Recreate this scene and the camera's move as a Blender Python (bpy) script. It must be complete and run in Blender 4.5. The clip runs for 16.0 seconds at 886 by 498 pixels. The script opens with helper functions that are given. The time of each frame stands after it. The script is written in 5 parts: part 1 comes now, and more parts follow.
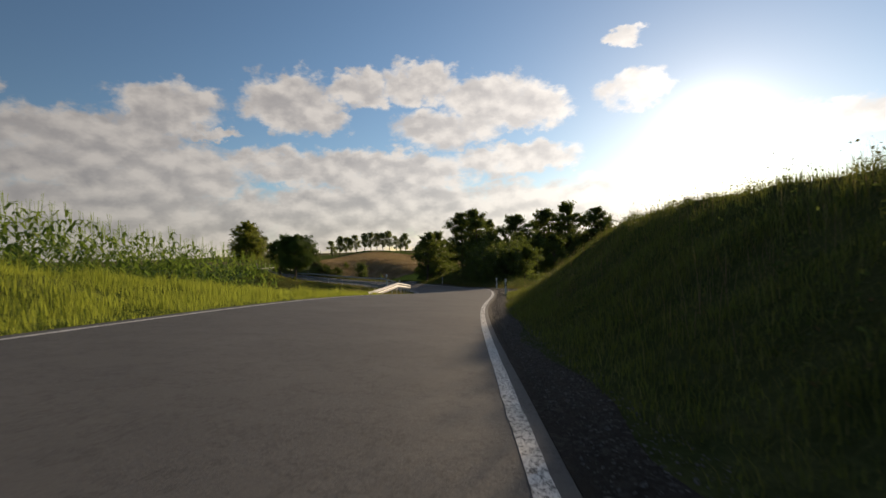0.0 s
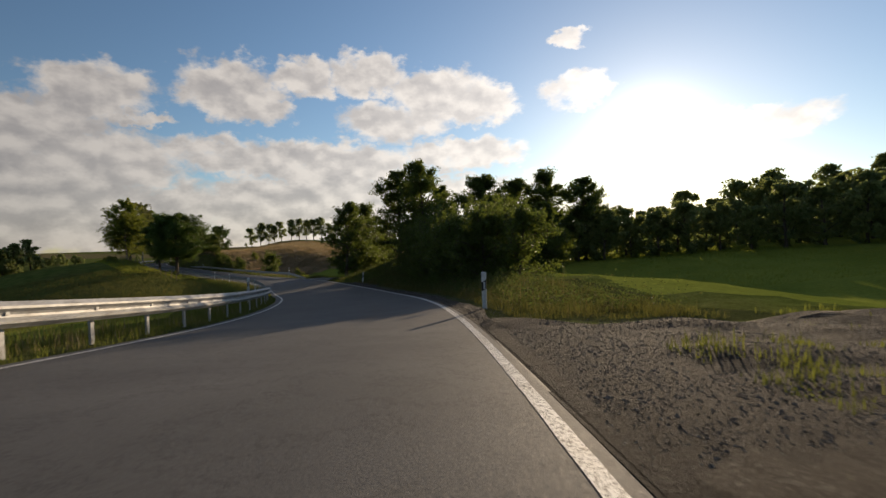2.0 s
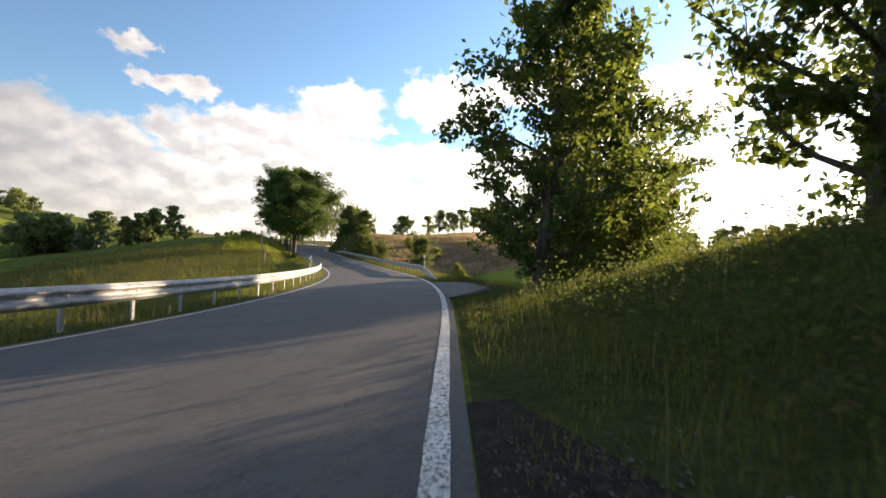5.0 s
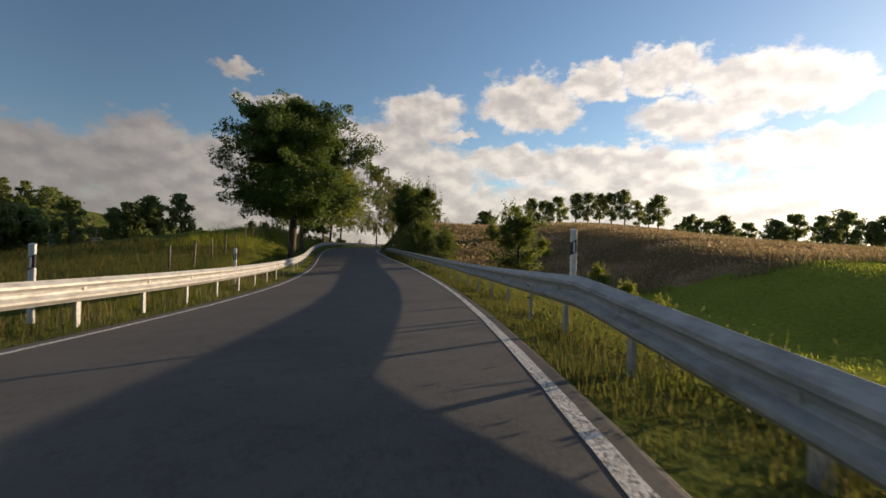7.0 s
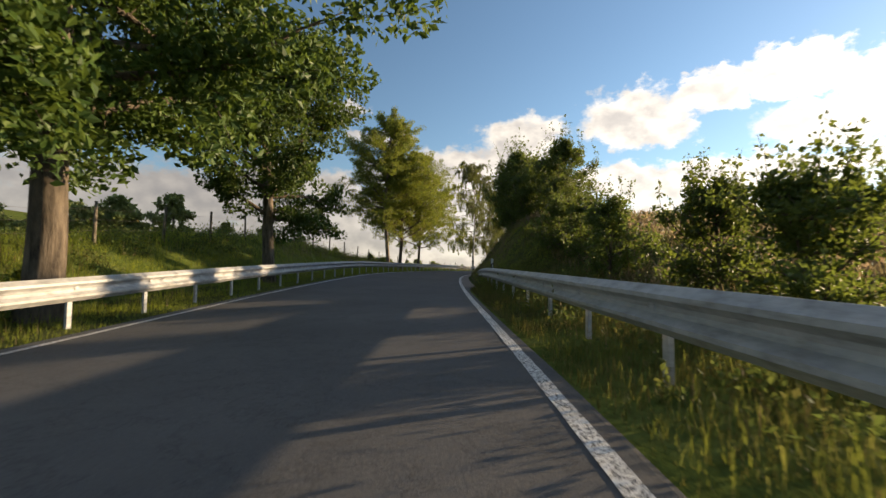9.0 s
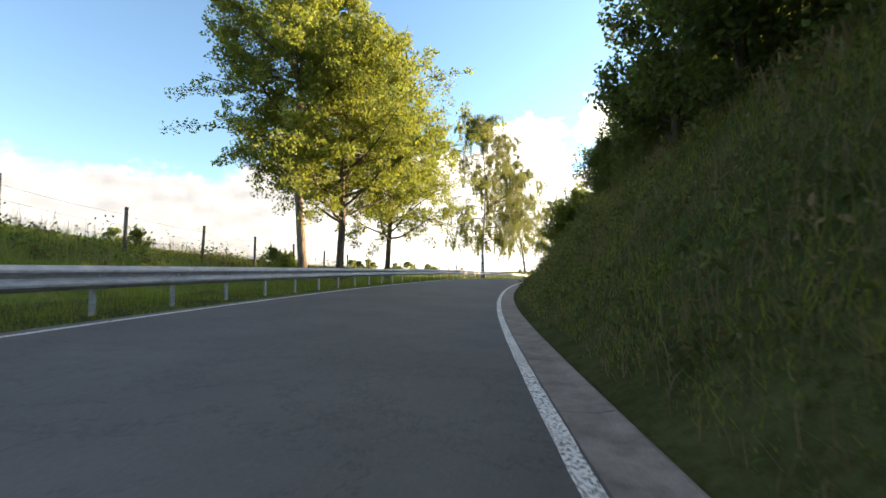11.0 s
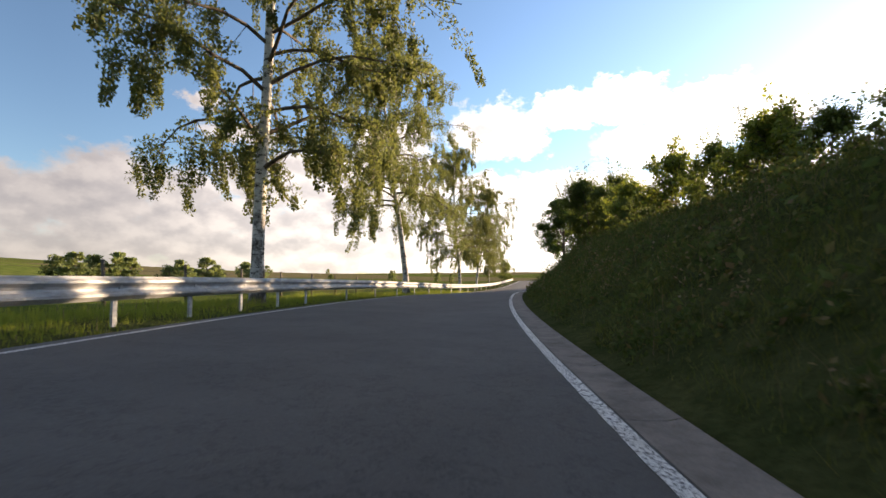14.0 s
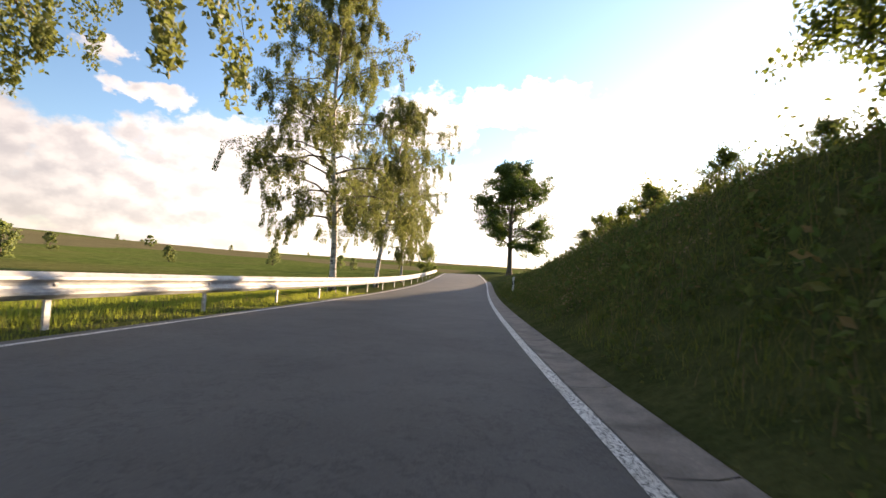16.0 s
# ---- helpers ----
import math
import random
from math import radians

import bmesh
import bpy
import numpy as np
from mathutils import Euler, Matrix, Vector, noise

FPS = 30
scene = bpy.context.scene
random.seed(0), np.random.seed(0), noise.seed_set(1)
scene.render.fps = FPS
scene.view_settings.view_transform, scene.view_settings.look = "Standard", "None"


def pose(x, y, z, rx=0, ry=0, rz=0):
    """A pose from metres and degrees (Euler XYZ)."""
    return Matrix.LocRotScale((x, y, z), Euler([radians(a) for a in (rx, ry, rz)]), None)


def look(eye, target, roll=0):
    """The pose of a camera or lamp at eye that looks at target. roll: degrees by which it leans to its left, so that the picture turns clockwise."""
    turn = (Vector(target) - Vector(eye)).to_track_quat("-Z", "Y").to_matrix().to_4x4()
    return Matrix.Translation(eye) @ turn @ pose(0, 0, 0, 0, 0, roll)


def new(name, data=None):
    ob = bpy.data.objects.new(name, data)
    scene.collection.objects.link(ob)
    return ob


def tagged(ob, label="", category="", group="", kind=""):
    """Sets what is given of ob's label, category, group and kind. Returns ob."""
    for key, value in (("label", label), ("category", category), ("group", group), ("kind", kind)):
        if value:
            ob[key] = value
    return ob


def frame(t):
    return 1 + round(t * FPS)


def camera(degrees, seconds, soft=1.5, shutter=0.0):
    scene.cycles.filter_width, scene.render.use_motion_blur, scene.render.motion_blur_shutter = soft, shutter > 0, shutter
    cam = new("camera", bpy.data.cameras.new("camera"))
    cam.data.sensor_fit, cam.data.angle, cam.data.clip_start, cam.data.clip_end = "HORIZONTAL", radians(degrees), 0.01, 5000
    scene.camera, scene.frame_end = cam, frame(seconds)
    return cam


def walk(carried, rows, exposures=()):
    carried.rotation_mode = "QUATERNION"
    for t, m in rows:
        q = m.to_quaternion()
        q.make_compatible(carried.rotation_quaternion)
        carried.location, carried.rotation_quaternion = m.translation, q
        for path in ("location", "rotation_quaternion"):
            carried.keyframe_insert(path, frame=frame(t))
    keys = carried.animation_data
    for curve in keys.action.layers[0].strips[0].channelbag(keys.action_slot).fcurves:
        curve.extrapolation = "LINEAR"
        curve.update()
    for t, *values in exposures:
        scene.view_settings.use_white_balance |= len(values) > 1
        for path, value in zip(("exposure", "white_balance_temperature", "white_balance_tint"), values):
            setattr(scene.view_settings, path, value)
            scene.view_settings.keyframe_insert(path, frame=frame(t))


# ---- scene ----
cam = camera(86.0, 16.0, soft=1.5, shutter=0.06)
PATH = [
    (0, (-0.484, -0.001, 0.827), (-0.514, 1.998, 0.841), -2.3),
    (0.5, (-0.259, 7.27, 0.425), (-0.251, 9.27, 0.436), -2.2),
    (1, (0.053, 14.561, 0.005), (0.18, 16.557, 0.001), -2.5),
    (1.5, (0.849, 21.714, -0.422), (1.015, 23.707, -0.442), -1.8),
    (2, (1.279, 28.976, -0.823), (1.468, 30.967, -0.841), -2.0),
    (2.5, (1.698, 36.068, -1.265), (1.782, 38.066, -1.297), 0.4),
    (3, (1.52, 43.253, -1.7), (1.418, 45.25, -1.729), 0.5),
    (3.5, (0.843, 50.413, -2.179), (0.609, 52.4, -2.195), 0.7),
    (4, (0.05, 57.596, -2.624), (-0.287, 59.567, -2.63), 1.0),
    (4.2, (-0.498, 60.468, -2.756), (-0.933, 62.421, -2.759), 1.9),
    (6.3, (-10.029, 90.469, -3.798), (-10.778, 92.323, -3.783), 1.4),
    (6.5, (-11.257, 93.306, -3.878), (-12.063, 95.137, -3.864), 1.4),
    (7, (-14.775, 100.369, -4.091), (-15.698, 102.144, -4.081), 1.3),
    (7.5, (-18.424, 107.145, -4.26), (-19.432, 108.872, -4.217), 1.9),
    (8, (-22.366, 113.854, -4.351), (-23.467, 115.522, -4.273), 2.3),
    (8.2, (-24.10, 116.44, -4.345), (-25.325, 118.021, -4.267), 2.3),
    (10.3, (-44.119, 141.353, -3.632), (-45.416, 142.871, -3.515), -0.1),
    (10.5, (-45.908, 143.751, -3.56), (-47.164, 145.304, -3.439), -0.5),
    (11, (-50.497, 149.704, -3.423), (-51.775, 151.238, -3.303), -0.2),
    (11.5, (-54.844, 155.611, -3.33), (-56.035, 157.212, -3.213), -1.2),
    (12, (-59.079, 161.611, -3.234), (-60.271, 163.213, -3.116), -1.0),
    (12.5, (-62.884, 167.617, -3.133), (-63.943, 169.310, -3.012), -0.8),
    (13, (-66.366, 173.954, -3.006), (-67.374, 175.676, -2.875), 0.5),
    (13.5, (-69.699, 180.388, -2.894), (-70.707, 182.110, -2.764), 1.1),
    (14, (-72.822, 186.842, -2.79), (-73.642, 188.662, -2.665), -0.4),
    (14.5, (-75.417, 193.458, -2.736), (-76.228, 195.282, -2.622), 0.6),
    (15, (-77.824, 200.249, -2.73), (-78.502, 202.127, -2.619), 1.1),
    (15.5, (-79.881, 207.115, -2.709), (-80.387, 209.048, -2.607), 1.7),
    (16, (-81.512, 214.084, -2.747), (-82.017, 216.017, -2.662), 3.4),
]
EXPOSURES = [(0, 0.05, 7000, 12), (2.0, 0.1, 7000, 12), (3.0, 0.45, 7200, 12), (3.5, 0.6, 7300, 12), (4.0, 1.65, 7000, 13), (6.3, 1.35, 7200, 13), (7.0, 0.5, 7300, 13), (8.0, 0.6, 7300, 13), (9.2, 1.3, 7500, 10),
             (10.3, 2.25, 7000, 9), (11.0, 2.45, 7500, 10), (11.5, 2.5, 7600, 14), (12.5, 2.05, 7300, 16), (13.5, 1.85, 7100, 15), (14.5, 1.35, 7500, 18), (15.5, 1.5, 7500, 18), (16, 1.85, 7500, 18)]
walk(cam, [(t, look(eye, target, roll)) for t, eye, target, roll in PATH], EXPOSURES)

# ---- daylight: low evening sun ahead and to the right of the first stretch ----
SUN_AZ, SUN_EL = 29.5, 10.5          # degrees right of +y, and above the horizon
SUN_DIR = Vector((math.sin(radians(SUN_AZ)) * math.cos(radians(SUN_EL)), math.cos(radians(SUN_AZ)) * math.cos(radians(SUN_EL)), math.sin(radians(SUN_EL))))

# Cloud banks: azimuth left of +y, elevation, half width, half height (degrees), strength
CLOUDS = [
    (18.1, 17.6, 5.6, 3.4, 1.0), (9.7, 18.9, 4.0, 2.5, 1.0), (14, 15.6, 3.5, 1.6, 0.8), (2.7, 19.5, 5.4, 2.6, 1.0), (-5.2, 18.0, 7.0, 2.7, 1.0), (-1.0, 14.7, 7.2, 3.0, 1.0), (-9.9, 16.1, 5.6, 2.6, 1.0),
    (-7.8, 10.6, 8.5, 2.0, 0.9), (9, 10.0, 14, 2.8, 1.0), (18.7, 10.4, 8, 2.5, 0.9), (8, 5.2, 30, 3.8, 1.0), (-10, 5.0, 14, 3.5, 0.7),
    (30.4, 15.8, 5.8, 3.4, 1.0), (35.5, 12.8, 6.0, 3.0, 1.0), (32.5, 9.4, 10, 4.2, 1.0), (42.5, 11.0, 8, 3.8, 1.0), (34.5, 5, 16, 4.2, 1.0), (26, 13.6, 2.8, 1.0, 1.0),
    (46, 16.2, 3.4, 1.5, 1.0), (50, 15.8, 2.6, 1.2, 0.8), (51.5, 19, 2.0, 1.3, 0.8), (58.5, 8.4, 10, 4.6, 1.0), (72.5, 7.0, 13, 4.4, 1.0), (52.5, 5.0, 18, 4.2, 1.0), (91.5, 7, 20, 5, 1.0),
    (-20.6, 22.2, 2.2, 1.0, 0.85), (-21.8, 17.0, 4.0, 2.2, 0.8), (-40, 11, 6, 2.2, 0.7), (28, 2.6, 80, 3.2, 0.9), (150, 12, 30, 7, 0.9), (-120, 12, 35, 7, 0.9),
]


def build_world():
    w = bpy.data.worlds.new("world")
    scene.world = w
    w.use_nodes = True
    nt = w.node_tree
    nt.nodes.clear()
    N, L = nt.nodes.new, nt.links.new

    def math_node(op, a, b=None, c=None, clamp=False):
        n = N("ShaderNodeMath")
        n.operation, n.use_clamp = op, clamp
        for i, v in enumerate((a, b, c)):
            if v is None:
                continue
            if isinstance(v, (int, float)):
                n.inputs[i].default_value = v
            else:
                L(v, n.inputs[i])
        return n.outputs[0]

    sky = N("ShaderNodeTexSky")
    sky.sky_type, sky.sun_disc = "NISHITA", False
    sky.sun_elevation, sky.sun_rotation = radians(SUN_EL), radians(SUN_AZ)
    sky.altitude, sky.air_density, sky.dust_density, sky.ozone_density = 250, 1.0, 0.25, 3.0
    tc = N("ShaderNodeTexCoord")
    sep = N("ShaderNodeSeparateXYZ")
    L(tc.outputs["Generated"], sep.inputs[0])
    az = math_node("MULTIPLY", math_node("ARCTAN2", math_node("MULTIPLY", sep.outputs[0], -1.0), sep.outputs[1]), 180 / math.pi)
    el = math_node("MULTIPLY", math_node("ARCSINE", sep.outputs[2]), 180 / math.pi)
    # billows, stretched flat
    vec = N("ShaderNodeCombineXYZ")
    L(math_node("MULTIPLY", az, 0.10), vec.inputs[0])
    L(math_node("MULTIPLY", el, 0.15), vec.inputs[1])
    vec.inputs[2].default_value = 3.7

    def noise_of(v, scale, detail, rough=0.55):
        n = N("ShaderNodeTexNoise")
        n.inputs["Scale"].default_value, n.inputs["Detail"].default_value, n.inputs["Roughness"].default_value = scale, detail, rough
        L(v, n.inputs["Vector"])
        return n.outputs["Fac"]

    fine = noise_of(vec.outputs[0], 2.6, 9.0, 0.60)
    # ragged, billowing outlines
    swirl = N("ShaderNodeVectorMath")
    swirl.operation = "ADD"
    swirl.inputs[1].default_value = (31.0, 17.0, 5.0)
    L(vec.outputs[0], swirl.inputs[0])
    az = math_node("ADD", az, math_node("MULTIPLY", math_node("SUBTRACT", noise_of(vec.outputs[0], 3.0, 4.0, 0.6), 0.5), 7.0))
    el = math_node("ADD", el, math_node("MULTIPLY", math_node("SUBTRACT", noise_of(swirl.outputs[0], 3.4, 4.0, 0.6), 0.5), 4.6))
    density = None
    for a, e, wd, ht, s in CLOUDS:
        dx = math_node("DIVIDE", math_node("SUBTRACT", az, float(a)), float(wd) * 1.14)
        dy = math_node("DIVIDE", math_node("SUBTRACT", el, float(e)), float(ht) * 1.08)
        d2 = math_node("ADD", math_node("MULTIPLY", dx, dx), math_node("MULTIPLY", dy, dy))
        blob = math_node("MULTIPLY", math_node("SUBTRACT", 1.25, d2, clamp=True), float(s))
        density = blob if density is None else math_node("MAXIMUM", density, blob)
    # broken cloud added overhead, out of view, to brighten the shaded ground
    density = math_node("MAXIMUM", density, math_node("MULTIPLY", math_node("MULTIPLY", math_node("SUBTRACT", el, 36.0), 0.08, clamp=True), 0.51))
    raw = math_node("ADD", math_node("MULTIPLY", density, 0.80), math_node("MULTIPLY", math_node("SUBTRACT", fine, 0.5), 1.1))
    cover = N("ShaderNodeMapRange")
    cover.interpolation_type = "SMOOTHSTEP"
    cover.inputs["From Min"].default_value, cover.inputs["From Max"].default_value = 0.22, 0.70
    L(raw, cover.inputs["Value"])
    # tops catch the light, bases stay grey
    up = N("ShaderNodeVectorMath")
    up.operation = "ADD"
    up.inputs[1].default_value = (-0.05, 0.16, 0)
    L(vec.outputs[0], up.inputs[0])
    shade = math_node("SUBTRACT", noise_of(vec.outputs[0], 3.0, 5.0, 0.5), noise_of(up.outputs[0], 3.0, 5.0, 0.5))
    lit = N("ShaderNodeMapRange")
    lit.interpolation_type = "SMOOTHSTEP"
    lit.inputs["From Min"].default_value, lit.inputs["From Max"].default_value = -0.20, 0.24
    L(shade, lit.inputs["Value"])
    # thick middles are greyer than the edges
    core = N("ShaderNodeMapRange")
    core.interpolation_type = "SMOOTHSTEP"
    core.inputs["From Min"].default_value, core.inputs["From Max"].default_value = 0.45, 1.25
    core.inputs["To Min"].default_value, core.inputs["To Max"].default_value = 0.48, 0.04
    L(raw, core.inputs["Value"])
    bright = math_node("ADD", math_node("MULTIPLY", lit.outputs[0], 0.70), core.outputs[0], clamp=True)
    # clouds and clear sky are brighter towards the sun
    dot = N("ShaderNodeVectorMath")
    dot.operation = "DOT_PRODUCT"
    L(tc.outputs["Generated"], dot.inputs[0])
    dot.inputs[1].default_value = SUN_DIR
    near = math_node("MAXIMUM", dot.outputs["Value"], 0.0)

    def blend(fac, one, two):
        n = N("ShaderNodeMixRGB")
        for k, v in enumerate((fac, one, two)):
            if isinstance(v, tuple):
                n.inputs[k].default_value = v
            else:
                L(v, n.inputs[k])
        return n.outputs[0]

    grey = blend(near, (1.10, 1.06, 1.13, 1), (2.55, 2.46, 2.50, 1))
    white = blend(near, (1.80, 1.72, 1.70, 1), (6.2, 5.9, 5.55, 1))
    tone = N("ShaderNodeMixRGB")
    L(bright, tone.inputs[0])
    L(grey, tone.inputs[1])
    L(white, tone.inputs[2])
    # thin haze of forward-scattered light round the sun
    halo = math_node("ADD", math_node("MULTIPLY", math_node("POWER", near, 420.0), 9.0), math_node("ADD", math_node("MULTIPLY", math_node("POWER", near, 55.0), 0.3), math_node("MULTIPLY", math_node("POWER", near, 9.0), 0.55)))
    # clouds near the sun let its light through
    gleam = N("ShaderNodeMixRGB")
    gleam.blend_type = "ADD"
    gleam.inputs[0].default_value = 1.0
    L(tone.outputs[0], gleam.inputs[1])
    L(math_node("ADD", math_node("MULTIPLY", math_node("POWER", near, 9.0), 2.4), math_node("MULTIPLY", math_node("POWER", near, 80.0), 2.0)), gleam.inputs[2])
    mixed = N("ShaderNodeMixRGB")
    L(math_node("MULTIPLY", cover.outputs[0], 0.9), mixed.inputs[0])
    clear = N("ShaderNodeMixRGB")
    clear.blend_type = "MULTIPLY"
    clear.inputs[0].default_value = 1.0
    L(sky.outputs[0], clear.inputs[1])
    L(math_node("ADD", math_node("MULTIPLY", near, 0.36), 0.66), clear.inputs[2])
    L(clear.outputs[0], mixed.inputs[1])
    L(gleam.outputs[0], mixed.inputs[2])
    warm = N("ShaderNodeMixRGB")
    warm.blend_type = "MULTIPLY"
    warm.inputs[0].default_value = 1.0
    warm.inputs[1].default_value = (1.0, 0.95, 0.86, 1)
    L(halo, warm.inputs[2])
    total = N("ShaderNodeMixRGB")
    total.blend_type = "ADD"
    total.inputs[0].default_value = 1.0
    L(mixed.outputs[0], total.inputs[1])
    L(warm.outputs[0], total.inputs[2])
    bg = N("ShaderNodeBackground")
    bg.inputs["Strength"].default_value = 0.13
    L(total.outputs[0], bg.inputs["Color"])
    outp = N("ShaderNodeOutputWorld")
    L(bg.outputs[0], outp.inputs["Surface"])


build_world()
sun_data = bpy.data.lights.new("sun", "SUN")
sun_data.energy, sun_data.angle, sun_data.color = 4.6, radians(0.6), (1.0, 0.80, 0.56)
sun = new("sun", sun_data)
sun.matrix_world = look((0, 0, 200), Vector((0, 0, 200)) - SUN_DIR)

# ---- materials ----
def material(name, rough=0.8, metal=0.0, spec=0.3):
    m = bpy.data.materials.new(name)
    m.use_nodes = True
    nt = m.node_tree
    b = nt.nodes["Principled BSDF"]
    b.inputs["Roughness"].default_value, b.inputs["Metallic"].default_value = rough, metal
    b.inputs["Specular IOR Level"].default_value = spec
    return m, nt, b


def tex_noise(nt, scale, detail=4.0, rough=0.55, squash=None, source="Object"):
    tc = nt.nodes.new("ShaderNodeTexCoord")
    n = nt.nodes.new("ShaderNodeTexNoise")
    n.inputs["Scale"].default_value, n.inputs["Detail"].default_value, n.inputs["Roughness"].default_value = scale, detail, rough
    out = tc.outputs[source]
    if squash:
        mp = nt.nodes.new("ShaderNodeMapping")
        mp.inputs["Scale"].default_value = squash
        nt.links.new(out, mp.inputs["Vector"])
        out = mp.outputs[0]
    nt.links.new(out, n.inputs["Vector"])
    return n.outputs["Fac"]


def ramp(nt, fac, stops):
    r = nt.nodes.new("ShaderNodeValToRGB")
    els = r.color_ramp.elements
    while len(els) < len(stops):
        els.new(0.5)
    for e, (p, c) in zip(els, stops):
        e.position, e.color = p, (*c, 1)
    nt.links.new(fac, r.inputs[0])
    return r.outputs[0]


def mix(nt, fac, a, b, mode="MIX"):
    n = nt.nodes.new("ShaderNodeMixRGB")
    n.blend_type = mode
    for i, v in enumerate((fac, a, b)):
        if isinstance(v, (int, float)):
            n.inputs[i].default_value = v
        elif isinstance(v, tuple):
            n.inputs[i].default_value = (*v, 1)
        else:
            nt.links.new(v, n.inputs[i])
    return n.outputs[0]


def bump(nt, bsdf, height, strength, distance):
    n = nt.nodes.new("ShaderNodeBump")
    n.inputs["Strength"].default_value, n.inputs["Distance"].default_value = strength, distance
    nt.links.new(height, n.inputs["Height"])
    nt.links.new(n.outputs[0], bsdf.inputs["Normal"])


def island_random(nt):
    return nt.nodes.new("ShaderNodeNewGeometry").outputs["Random Per Island"]


def object_random(nt):
    return nt.nodes.new("ShaderNodeObjectInfo").outputs["Random"]


def leafy(name, stops, through_colour, amount=0.45, rough=0.5, spec=0.25, patchy=0.0):
    """A leaf: colour varies leaf by leaf and tree by tree, and light shines through it."""
    m, nt, b = material(name, rough, 0.0, spec)
    col = ramp(nt, island_random(nt), stops)
    if patchy:
        dry = ramp(nt, tex_noise(nt, 0.9, 5.0, 0.65), [(0.40, (0, 0, 0)), (0.66, (patchy,) * 3)])
        col = mix(nt, dry, col, (0.105, 0.070, 0.036))
        col = mix(nt, 1.0, col, ramp(nt, tex_noise(nt, 2.6, 4.0, 0.6), [(0.3, (0.55, 0.55, 0.5)), (0.65, (1.15, 1.15, 1.1))]), "MULTIPLY")
    tint = nt.nodes.new("ShaderNodeHueSaturation")
    mr = nt.nodes.new("ShaderNodeMapRange")
    mr.inputs["To Min"].default_value, mr.inputs["To Max"].default_value = 0.8, 1.25
    nt.links.new(object_random(nt), mr.inputs["Value"])
    nt.links.new(mr.outputs[0], tint.inputs["Value"])
    nt.links.new(col, tint.inputs["Color"])
    nt.links.new(tint.outputs[0], b.inputs["Base Color"])
    t = nt.nodes.new("ShaderNodeBsdfTranslucent")
    tcol = mix(nt, 0.5, tint.outputs[0], through_colour)
    nt.links.new(tcol, t.inputs["Color"])
    ms = nt.nodes.new("ShaderNodeMixShader")
    ms.inputs[0].default_value = amount
    nt.links.new(b.outputs[0], ms.inputs[1])
    nt.links.new(t.outputs[0], ms.inputs[2])
    nt.links.new(ms.outputs[0], nt.nodes["Material Output"].inputs["Surface"])
    return m


def make_asphalt():
    m, nt, b = material("asphalt", 0.75, 0.0, 0.22)
    grain = tex_noise(nt, 130.0, 3.0, 0.7)
    stone = tex_noise(nt, 36.0, 2.0, 0.6)
    blot = tex_noise(nt, 0.55, 5.0, 0.6)
    col = ramp(nt, grain, [(0.32, (0.054, 0.053, 0.053)), (0.62, (0.120, 0.116, 0.112)), (0.80, (0.22, 0.21, 0.20))])
    col = mix(nt, 0.55, col, ramp(nt, blot, [(0.35, (0.076, 0.074, 0.073)), (0.7, (0.126, 0.121, 0.117))]))
    crack = tex_noise(nt, 0.9, 8.0, 0.75)
    col = mix(nt, 1.0, col, ramp(nt, crack, [(0.485, (1, 1, 1)), (0.497, (0.62, 0.62, 0.62)), (0.509, (1, 1, 1))]), "MULTIPLY")
    nt.links.new(col, b.inputs["Base Color"])
    rr = ramp(nt, stone, [(0.3, (0.66,) * 3), (0.75, (0.88,) * 3)])
    nt.links.new(rr, b.inputs["Roughness"])
    bump(nt, b, mix(nt, 0.5, grain, stone), 0.55, 0.012)
    return m


def make_paint():
    m, nt, b = material("worn white road paint", 0.65, 0.0, 0.3)
    wear = tex_noise(nt, 38.0, 6.0, 0.72)
    dirt = tex_noise(nt, 1.7, 4.0, 0.6)
    col = ramp(nt, wear, [(0.44, (0.08, 0.08, 0.08)), (0.50, (0.70, 0.69, 0.66)), (0.8, (0.86, 0.86, 0.83))])
    col = mix(nt, 1.0, col, ramp(nt, dirt, [(0.25, (0.72, 0.70, 0.66)), (0.55, (1, 1, 1))]), "MULTIPLY")
    nt.links.new(col, b.inputs["Base Color"])
    bump(nt, b, wear, 0.5, 0.008)
    return m


def make_gravel():
    """Crushed stone trodden into brown earth."""
    m, nt, b = material("verge gravel", 0.95, 0.0, 0.15)
    tc = nt.nodes.new("ShaderNodeTexCoord")
    stones = None
    for sc, lo in ((55.0, 0.30), (24.0, 0.55)):
        v = nt.nodes.new("ShaderNodeTexVoronoi")
        v.inputs["Scale"].default_value = sc
        v.inputs["Randomness"].default_value = 1.0
        nt.links.new(tc.outputs["Object"], v.inputs["Vector"])
        c = ramp(nt, v.outputs["Color"], [(lo, (0.026, 0.020, 0.015)), (0.72, (0.054, 0.045, 0.037)), (0.96, (0.15, 0.135, 0.12))])
        stones = c if stones is None else mix(nt, 0.5, stones, c)
    earth = ramp(nt, tex_noise(nt, 7.0, 7.0, 0.7), [(0.3, (0.020, 0.016, 0.012)), (0.7, (0.052, 0.042, 0.031))])
    col = mix(nt, ramp(nt, tex_noise(nt, 1.6, 6.0, 0.7), [(0.40, (0, 0, 0)), (0.62, (0.85,) * 3)]), stones, earth)
    nt.links.new(col, b.inputs["Base Color"])
    bump(nt, b, tex_noise(nt, 60.0, 5.0, 0.8), 1.0, 0.02)
    return m


